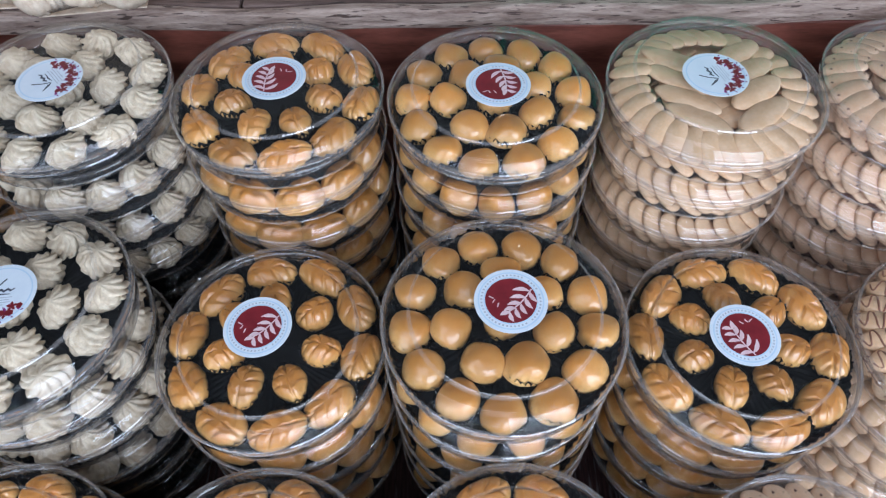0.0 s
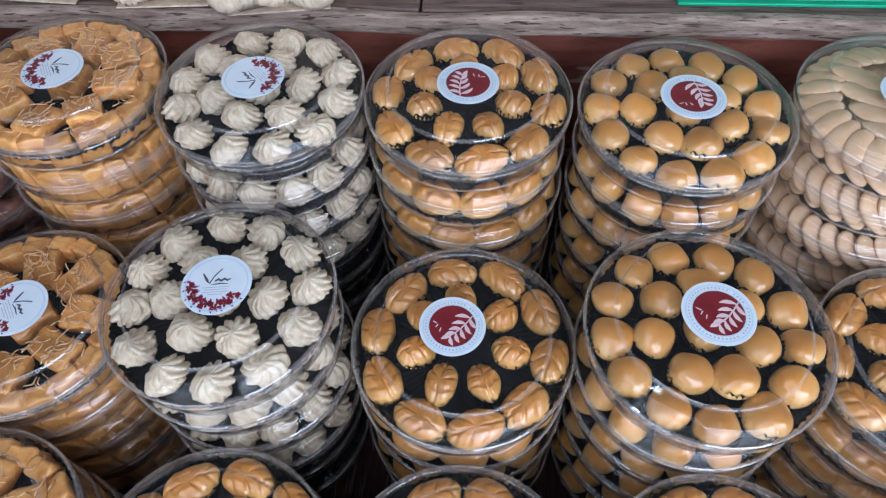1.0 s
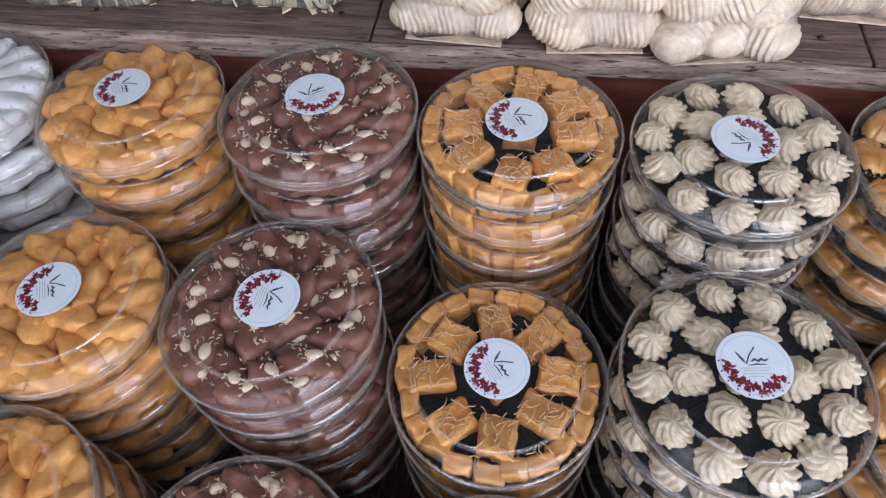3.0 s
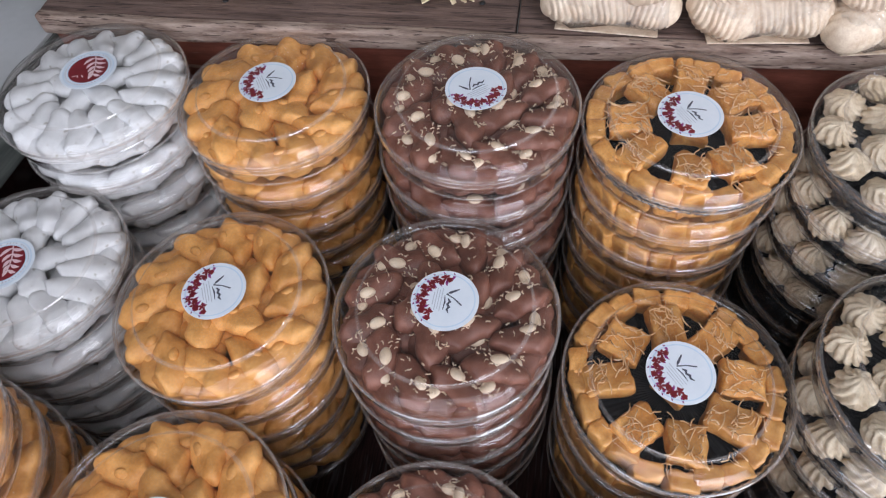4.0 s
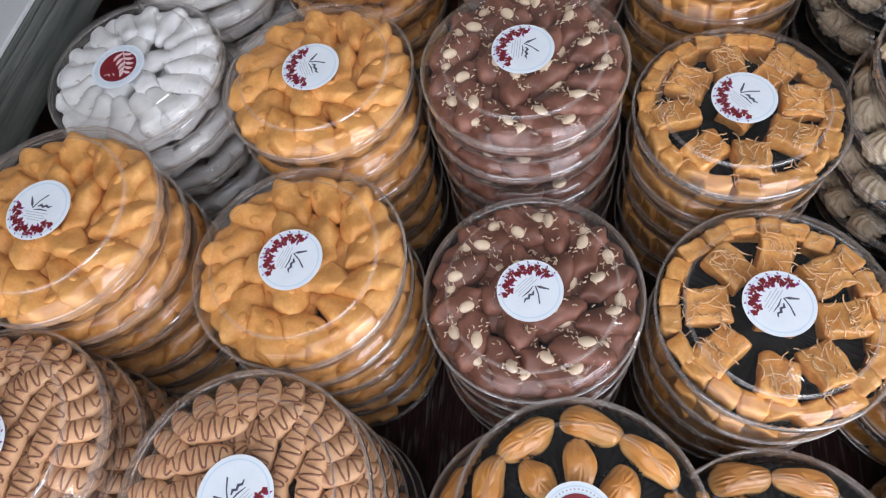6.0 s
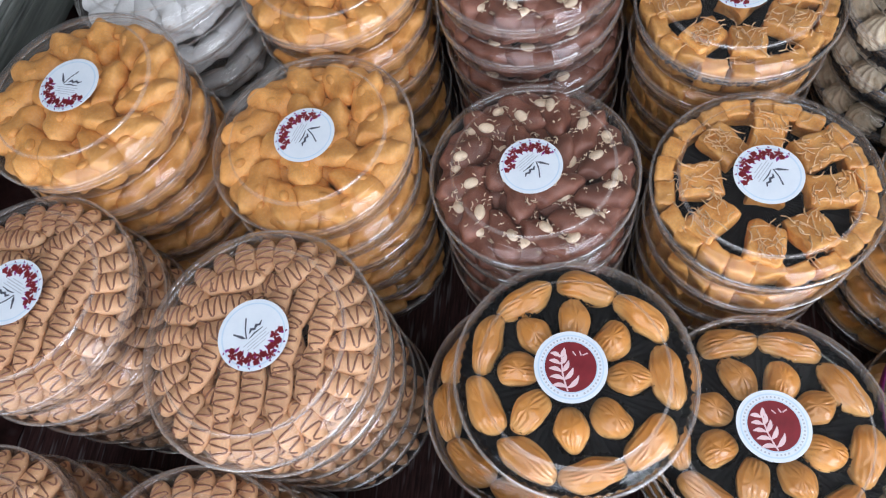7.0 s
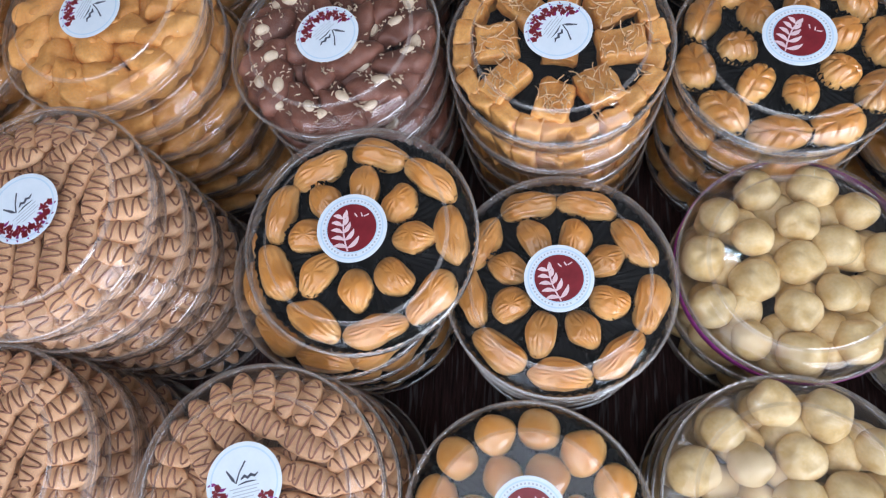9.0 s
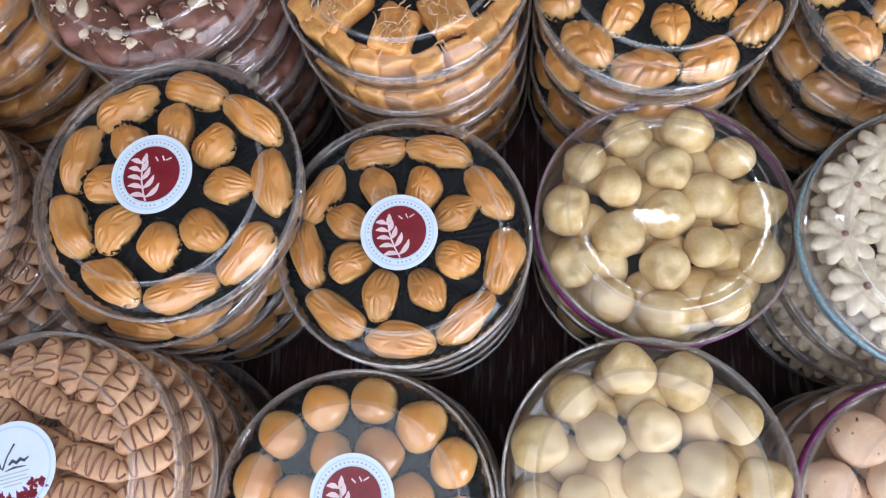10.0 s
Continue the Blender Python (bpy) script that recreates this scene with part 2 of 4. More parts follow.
def box_bm(size, at=(0, 0, 0), bevel=0.003, cuts=0, rough=0.0):
    bm = bmesh.new()
    bmesh.ops.create_cube(bm, size=1, matrix=Matrix.Translation(at) @ Matrix.Diagonal((*size, 1)))
    if cuts:
        long = [e for e in bm.edges if e.calc_length() > max(size) * 0.9]
        bmesh.ops.subdivide_edges(bm, edges=long, cuts=cuts, use_grid_fill=True)
    if bevel:
        sharp = [e for e in bm.edges if len(e.link_faces) == 2 and e.calc_face_angle() > 0.5]
        bmesh.ops.bevel(bm, geom=sharp, offset=bevel, segments=2, affect="EDGES", profile=0.5)
    if rough:
        for v in bm.verts:
            v.co += rough * noise.noise_vector(v.co * 9)
    return bm


def lathe(name, profile, material, segs=72, closed=True):
    """Turns a closed profile of (radius, height) round the z axis."""
    n = len(profile)
    verts = [(r * math.cos(a), r * math.sin(a), z) for k in range(segs) for a in (2 * math.pi * k / segs,) for r, z in profile]
    faces = []
    for k in range(segs):
        q = (k + 1) % segs
        for i in range(n if closed else n - 1):
            j = (i + 1) % n
            faces.append((k * n + i, q * n + i, q * n + j, k * n + j))
    return mesh_from(name, verts, faces, material)


def grid_solid(name, shape, material, nu=20, nv=12):
    """A closed rounded solid; shape(u, v) gives a place for the turn u and the height v from -1 to 1."""
    verts = [tuple(shape(2 * math.pi * i / nu, -1 + 2 * j / nv)) for j in range(1, nv) for i in range(nu)]
    verts += [tuple(shape(0, -1)), tuple(shape(0, 1))]
    faces = []
    for j in range(nv - 2):
        for i in range(nu):
            k = (i + 1) % nu
            faces.append((j * nu + i, j * nu + k, (j + 1) * nu + k, (j + 1) * nu + i))
    lo, hi = len(verts) - 2, len(verts) - 1
    for i in range(nu):
        k = (i + 1) % nu
        faces.append((lo, k, i))
        faces.append((hi, (nv - 2) * nu + i, (nv - 2) * nu + k))
    return mesh_from(name, verts, faces, material)


def lump(p, seed, amount):
    return p + amount * noise.noise_vector(p * 55 + Vector((seed * 7.1, seed * 3.3, seed)))


def dough(a, b, c, seed, flat=0.35, grooves=None, power=1.0, wob=0.0021):
    """An oval of dough with half sizes a, b, c and a flatter base; grooves(x, y) cuts marks into its upper side."""
    def shape(u, v):
        w = math.asin(max(-1, min(1, v)))
        r = math.cos(w) ** power
        p = Vector((a * r * math.cos(u), b * r * math.sin(u), c * math.sin(w) * (flat if v < 0 else 1)))
        if grooves and v > 0.0:
            p.z -= grooves(p.x / a, p.y / b) * min(1, v * 4)
        return lump(p, seed, wob)
    return shape


def leaf_cut(x, y):
    mid = math.exp(-(y / 0.06) ** 2)
    side = (0.5 + 0.5 * math.cos((x + 0.5 * abs(y)) * 11)) ** 11
    return 0.0034 * max(mid, 0.85 * side)


def shell_cut(x, y):
    return 0.0015 * (0.5 + 0.5 * math.cos((y / max(0.25, 1 - 0.5 * x * x)) * 21 + 0.6 + 1.3 * x)) ** 2


def crater(x, y):
    return 0.0058 * math.exp(-((x - 0.22) ** 2 + (y + 0.15) ** 2) / 0.09) + 0.0022 * math.exp(-((x + 0.45) ** 2 + (y - 0.35) ** 2) / 0.05)


def make_dented(name, mat, r, seed):
    """A pale ball with a sunken, cracked top."""
    return grid_solid(name, dough(r, r * 0.97, r * 0.88, seed, 0.6, crater, 1.0, 0.0036), mat, 28, 18)


def make_ball(name, mat, r, seed):
    return grid_solid(name, dough(r, r * random.uniform(0.94, 1.05), r * 0.86, seed, 0.6, None, 1.0, 0.0032), mat, 22, 12)


def make_rosette(name, mat, r, h, seed, petals=9, twist=1.3, dip=0.2, frill=0.0):
    """A piped star of dough: ridges that wind up to an off-centre tip, with torn edges."""
    lean = Vector((math.cos(seed * 2.1), math.sin(seed * 2.1), 0)) * r * 0.18

    def shape(u, v):
        w = (v + 1) / 2
        s = math.sin(math.pi * min(1, 0.12 + 0.88 * w)) ** 0.6 if w < 0.55 else math.cos((w - 0.55) / 0.45 * math.pi / 2) ** 0.75
        k = 1 + dip * (2.0 * abs(math.cos(petals * (u + twist * w) / 2)) ** 0.8 - 1.0) * (0.4 + 0.6 * min(1, 3 * w))
        if frill:
            k *= 1 + frill * math.sin(w * 15 + 1.4 * math.sin(2 * u + seed)) * (1 if w > 0.2 else 0)
        p = Vector((r * s * k * math.cos(u), r * s * k * math.sin(u), h * w)) + lean * w * w
        p = lump(p, seed, 0.0026 if frill else 0.0012)
        return p + (0.0011 * noise.noise_vector(p * 330 + Vector((seed * 5, 0, 0))) if frill else Vector())
    return grid_solid(name, shape, mat, petals * 6, 26 if frill else 12)


def make_crescent(name, mat, length, width, height, bend, seed, taper=0.7, rough=0.0024):
    """A curved roll of dough."""
    def shape(u, v):
        w = v * math.pi / 2
        a = math.sin(w) * bend
        rad = length / (2 * bend)
        k = math.cos(w) ** taper
        q = Vector((rad * math.sin(a), rad * (math.cos(a) - 1) + rad * 0.25 * bend, 0))
        out = Vector((math.sin(a), math.cos(a), 0))
        p = q + out * (width / 2 * k * math.cos(u)) + Vector((0, 0, height / 2 * k * math.sin(u)))
        return lump(p, seed, rough) + 0.0010 * noise.noise_vector(p * 190 + Vector((seed, 0, 0)))
    return grid_solid(name, shape, mat, 18, 20)


def make_bar(name, mat, size, seed, wob=0.0018):
    bm = box_bm(size, bevel=min(size) * 0.16)
    bmesh.ops.subdivide_edges(bm, edges=[e for e in bm.edges if e.calc_length() > 0.006], cuts=4, use_grid_fill=True)
    for v in bm.verts:
        v.co = lump(v.co, seed, wob * 0.7) + 0.40 * wob * noise.noise_vector(v.co * 230 + Vector((seed, 0, 0)))
    me = bpy.data.meshes.new(name)
    bm.to_mesh(me)
    bm.free()
    me.materials.append(mat)
    me.polygons.foreach_set("use_smooth", [True] * len(me.polygons))
    return me


def tube_mesh(name, lines, radius, mat, sides=5):
    """Thin rods along lines of places, joined into one mesh."""
    verts, faces = [], []
    for line in lines:
        base = len(verts)
        for i, p in enumerate(line):
            d = (Vector(line[min(i + 1, len(line) - 1)]) - Vector(line[max(i - 1, 0)])).normalized()
            e = d.orthogonal().normalized()
            g = d.cross(e)
            for k in range(sides):
                a = 2 * math.pi * k / sides
                verts.append(tuple(Vector(p) + radius * (math.cos(a) * e + math.sin(a) * g)))
        for i in range(len(line) - 1):
            for k in range(sides):
                q = (k + 1) % sides
                faces.append((base + i * sides + k, base + i * sides + q, base + (i + 1) * sides + q, base + (i + 1) * sides + k))
        faces.append(tuple(base + k for k in range(sides))[::-1])
        faces.append(tuple(base + (len(line) - 1) * sides + k for k in range(sides)))
    return mesh_from(name, verts, faces, mat)


def shreds(name, spread_x, spread_y, z, count, seed, mat, length=0.016):
    rng = random.Random(seed)
    lines = []
    for _ in range(count):
        x, y, a = rng.uniform(-spread_x, spread_x), rng.uniform(-spread_y, spread_y), rng.uniform(0, math.pi)
        n, bend = rng.uniform(0.6, 1.2) * length, rng.uniform(-1.2, 1.2)
        line = []
        for k in range(5):
            s = (k / 4 - 0.5) * n
            line.append((x + s * math.cos(a + bend * (k / 4 - 0.5)), y + s * math.sin(a + bend * (k / 4 - 0.5)), z + rng.uniform(0, 0.0025)))
        lines.append(line)
    return tube_mesh(name, lines, 0.0006, mat, 4)


def zigzag(name, half_x, half_y, top, turns, seed):
    """A piped chocolate zigzag lying on an oval finger."""
    rng = random.Random(seed)
    line, steps = [], turns * 6
    for i in range(steps + 1):
        s = i / steps * 2 - 1
        x = s * half_x * 0.86
        w = half_y * 0.84 * math.sqrt(max(0.05, 1 - s * s))
        y = w * math.tanh(1.9 * math.sin(i / 6 * math.pi + rng.uniform(-0.1, 0.1)))
        z = top * math.sqrt(max(0.02, 1 - (x / half_x) ** 2 - (y / half_y) ** 2))
        line.append((x, y, z + 0.0002))
    return tube_mesh(name, [line], 0.00088, DRIZZLE, 5)


# ---- tubs ----
R = 0.0955
H = 0.05
# formed from thin sheet: each wall is one skin, rolled under at its lip
LID_SKIN = [(0.0004, 0.0), (0.0300, 0.0), (0.0600, 0.0), (0.0700, 0.0), (0.0712, 0.0003), (0.0722, -0.0002), (0.0730, -0.0014), (0.0742, -0.0017), (0.0790, -0.0021), (0.0835, -0.0032), (0.0870, -0.0052), (0.0898, -0.0080), (0.0918, -0.0108), (0.0931, -0.0130),
            (0.0945, -0.0132), (0.0955, -0.0142), (0.0955, -0.0178), (0.0948, -0.0186), (0.0943, -0.0180), (0.0943, -0.0150)]
# the tub narrows downwards, so that the shoulder of the lid below it shows
TUB_SKIN = [(0.0934, -0.0172), (0.0934, -0.0200), (0.0950, -0.0206), (0.0950, -0.0220), (0.0936, -0.0228), (0.0928, -0.0246), (0.0934, -0.0258), (0.0925, -0.0272), (0.0912, -0.0350), (0.0897, -0.0425), (0.0902, -0.0436), (0.0892, -0.0450),
            (0.0880, -0.0480), (0.0860, -0.0498), (0.0830, -0.0500), (0.0700, -0.0500), (0.0004, -0.0500)]
lid_mesh = lathe("lid", LID_SKIN, LID, 84, False)
tub_mesh = lathe("tub", TUB_SKIN, BODY, 84, False)
# thick ridges: (radius from, to, height from, to)
RIDGES = {"lid": ((0.0706, 0.0736, -0.003, 0.001), (0.0931, 0.096, -0.019, -0.012)), "tub": ((0.0925, 0.0955, -0.0262, -0.0195), (0.0890, 0.0903, -0.0450, -0.0428), (0.0830, 0.0881, -0.0502, -0.0482))}
for shape in (lid_mesh, tub_mesh):
    shape.set_sharp_from_angle(angle=0.42)
    shape.materials.append(RIM)
    for face in shape.polygons:
        c = sum((Vector(shape.vertices[v].co) for v in face.vertices), Vector()) / len(face.vertices)
        if any(r0 < math.hypot(c.x, c.y) < r1 and z0 < c.z < z1 for r0, r1, z0, z1 in RIDGES[shape.name.split(".")[0]]):
            face.material_index = 1


def ruffled_liner(name, mat, z, wide):
    """A crumpled and pleated paper tray under the biscuits."""
    segs = 144
    prof = [(0.002, z), (0.016, z + 0.0004), (0.030, z + 0.0006), (0.044, z + 0.0006), (0.058, z + 0.0004), (0.071, z), (0.083, z - 0.001), (0.0862, z + 0.004), (0.0868, z + 0.009)]
    verts, faces, n = [], [], len(prof)
    for k in range(segs):
        a = 2 * math.pi * k / segs
        for i, (r, h) in enumerate(prof):
            w = 0.0009 * (1 if k % 2 else -1) if i > 5 else 0
            r *= wide
            crumple = 0.0030 * noise.noise(Vector((math.cos(a) * r, math.sin(a) * r, 0)) * 75) + (0.0005 * (k % 2) if i > 1 else 0)
            verts.append(((r + w) * math.cos(a), (r + w) * math.sin(a), h + (crumple if i < 7 else 0.0016 * (k % 4 < 2))))
    for k in range(segs):
        q = (k + 1) % segs
        for i in range(n - 1):
            faces.append((k * n + i, q * n + i, q * n + i + 1, k * n + i + 1))
    me = mesh_from(name, verts, faces, mat, False)
    return me


liner_mesh = ruffled_liner("paper_liner", BLACKP, -0.034, 1.045)
low_liner_mesh = ruffled_liner("paper_liner", BLACKP, -0.0455, 1.018)


def disc(name, r0, r1, z, mat, segs=56, thick=0.0004):
    if r0 <= 0:
        prof = [(0.0002, z + thick), (r1, z + thick), (r1, z), (0.0002, z)]
    else:
        prof = [(r0, z + thick), (r1, z + thick), (r1, z), (r0, z)]
    me = lathe(name, prof, mat, segs)
    me.polygons.foreach_set("use_smooth", [False] * len(me.polygons))
    return me


def strokes(name, shapes, z, mat):
    """Flat printed shapes: each a row of (x, y, half width) along its middle."""
    verts, faces = [], []
    for row in shapes:
        base = len(verts)
        for i, (x, y, w) in enumerate(row):
            a, b = row[max(i - 1, 0)], row[min(i + 1, len(row) - 1)]
            d = Vector((b[0] - a[0], b[1] - a[1])).normalized()
            verts += [(x - d.y * w, y + d.x * w, z), (x + d.y * w, y - d.x * w, z)]
        for i in range(len(row) - 1):
            k = base + 2 * i
            faces.append((k, k + 1, k + 3, k + 2))
    return mesh_from(name, verts, faces, mat, False)


def leaf_row(x0, y0, ang, n, w):
    return [(x0 + n * s * math.cos(ang + 0.5 * s), y0 + n * s * math.sin(ang + 0.5 * s), w * math.sin(math.pi * min(0.97, max(0.06, s))) + 0.0001) for s in (0, 0.2, 0.4, 0.6, 0.8, 1)]


LR = 0.0280
sticker_mesh = disc("sticker", 0, LR, 0.0002, WHITE)
ring_mesh = disc("print_ring", LR * 0.86, LR * 0.90, 0.0005, BLUEISH, thick=0.0002)
band_mesh = disc("print_band", LR * 0.70, LR * 0.74, 0.0005, BLUEISH, thick=0.0002)
red_mesh = disc("wine_disc", 0, LR * 0.70, 0.0005, WINE, thick=0.0002)
rim_bars = strokes("small_print", [[(LR * 0.80 * math.cos(a + d), LR * 0.80 * math.sin(a + d), 0.0007) for d in (0, 0.03, 0.06)] for a in [k * 0.131 for k in range(48)] if random.random() > 0.18], 0.0008, GREYINK)
emblem_rows = []
for k in range(5):
    u = k / 4
    sx, sy = 0.001 - 0.010 * u - 0.002 * math.sin(3 * u), -0.0165 + 0.022 * u
    emblem_rows += [leaf_row(sx, sy, 2.75 - 0.25 * u, 0.0115 - 0.0035 * u, 0.0017), leaf_row(sx, sy, 0.55 + 0.35 * u, 0.0130 - 0.0050 * u, 0.0018)]
emblem_rows.append([(0.002 - 0.010 * t - 0.002 * math.sin(3 * t), -0.019 + 0.026 * t, 0.0006) for t in (0, 0.25, 0.5, 0.75, 1)])
emblem_mesh = strokes("leaf_emblem", emblem_rows, 0.0009, PINKP)
mark_mesh = strokes("word_mark", [[(-0.001, 0.012, 0.0005), (0.002, 0.0095, 0.0005)], [(0.004, 0.0135, 0.0005), (0.006, 0.0105, 0.0005)], [(0.007, 0.011, 0.0005), (0.0105, 0.0135, 0.0005)]], 0.0009, PINKP)
flower_rows = []
for k in range(15):
    a = radians(178 + 150 * k / 14)
    for q in range(5):
        b = 2 * math.pi * q / 5 + k
        c = (LR * (0.70 + 0.09 * math.sin(k * 2.3)) * math.cos(a), LR * (0.70 + 0.09 * math.sin(k * 2.3)) * math.sin(a))
        s = 0.0042 if k % 2 else 0.0028
        flower_rows.append([(c[0], c[1], 0.0003), (c[0] + 0.6 * s * math.cos(b), c[1] + 0.6 * s * math.sin(b), 0.0013), (c[0] + s * math.cos(b), c[1] + s * math.sin(b), 0.0002)])
wreath_mesh = strokes("flower_wreath", flower_rows[::1], 0.0007, WINE)
leafy_mesh = strokes("wreath_leaves", [leaf_row(LR * 0.72 * math.cos(a), LR * 0.72 * math.sin(a), a + (2.6 if i % 2 else -0.4), 0.0068, 0.0011) for i, a in enumerate([radians(172 + 9.5 * k) for k in range(17)])], 0.00062, PURPLE)
script_rows = (((-8, 8.5, 0.4), (-5, 3, 0.9), (-3.5, 0.5, 0.5), (-1, 6, 0.4), (3, 11.5, 0.5)), ((-0.5, 2.0, 0.4), (1.5, 3.6, 0.9), (3.2, 2.2, 0.8), (5.2, 3.6, 0.9), (7.0, 2.4, 0.7), (9.2, 3.8, 0.3)), ((-2.5, -0.6, 0.2), (2.0, 0.2, 0.5), (7.5, -0.2, 0.2)))
script_mesh = strokes("script_mark", [[(x * 0.00135 - 0.001, y * 0.00125, w * 0.0013) for x, y, w in row] for row in script_rows], 0.0007, INK)
lines_mesh = strokes("small_print", [[(-w, y, 0.0003), (w, y, 0.0003)] for w, y in ((0.011, -0.003), (0.009, -0.0052), (0.0105, -0.0074), (0.006, -0.0096))], 0.0007, GREYINK)


def red_label(tub, turn):
    s = put("sticker", sticker_mesh, tub, Matrix.Rotation(turn, 4, "Z"), "round white sticker with a wine red centre")
    for nm, me in (("print_ring", ring_mesh), ("print_band", band_mesh), ("wine_disc", red_mesh), ("small_print", rim_bars), ("leaf_emblem", emblem_mesh), ("word_mark", mark_mesh)):
        put(nm, me, s)


def flower_label(tub, turn):
    s = put("sticker", sticker_mesh, tub, Matrix.Rotation(turn, 4, "Z"), "round white sticker with a floral wreath")
    for nm, me in (("print_ring", ring_mesh), ("wreath_leaves", leafy_mesh), ("flower_wreath", wreath_mesh), ("script_mark", script_mesh), ("small_print", lines_mesh)):
        put(nm, me, s)


# ---- biscuits: each kind has a few shapes, and one or two pieces that lie on them ----
def finger_piece(name, a, b, c, seed):
    return grid_solid(name, dough(a, b, c, seed, 0.4, None, 0.75, 0.0008), TAN, 20, 8)


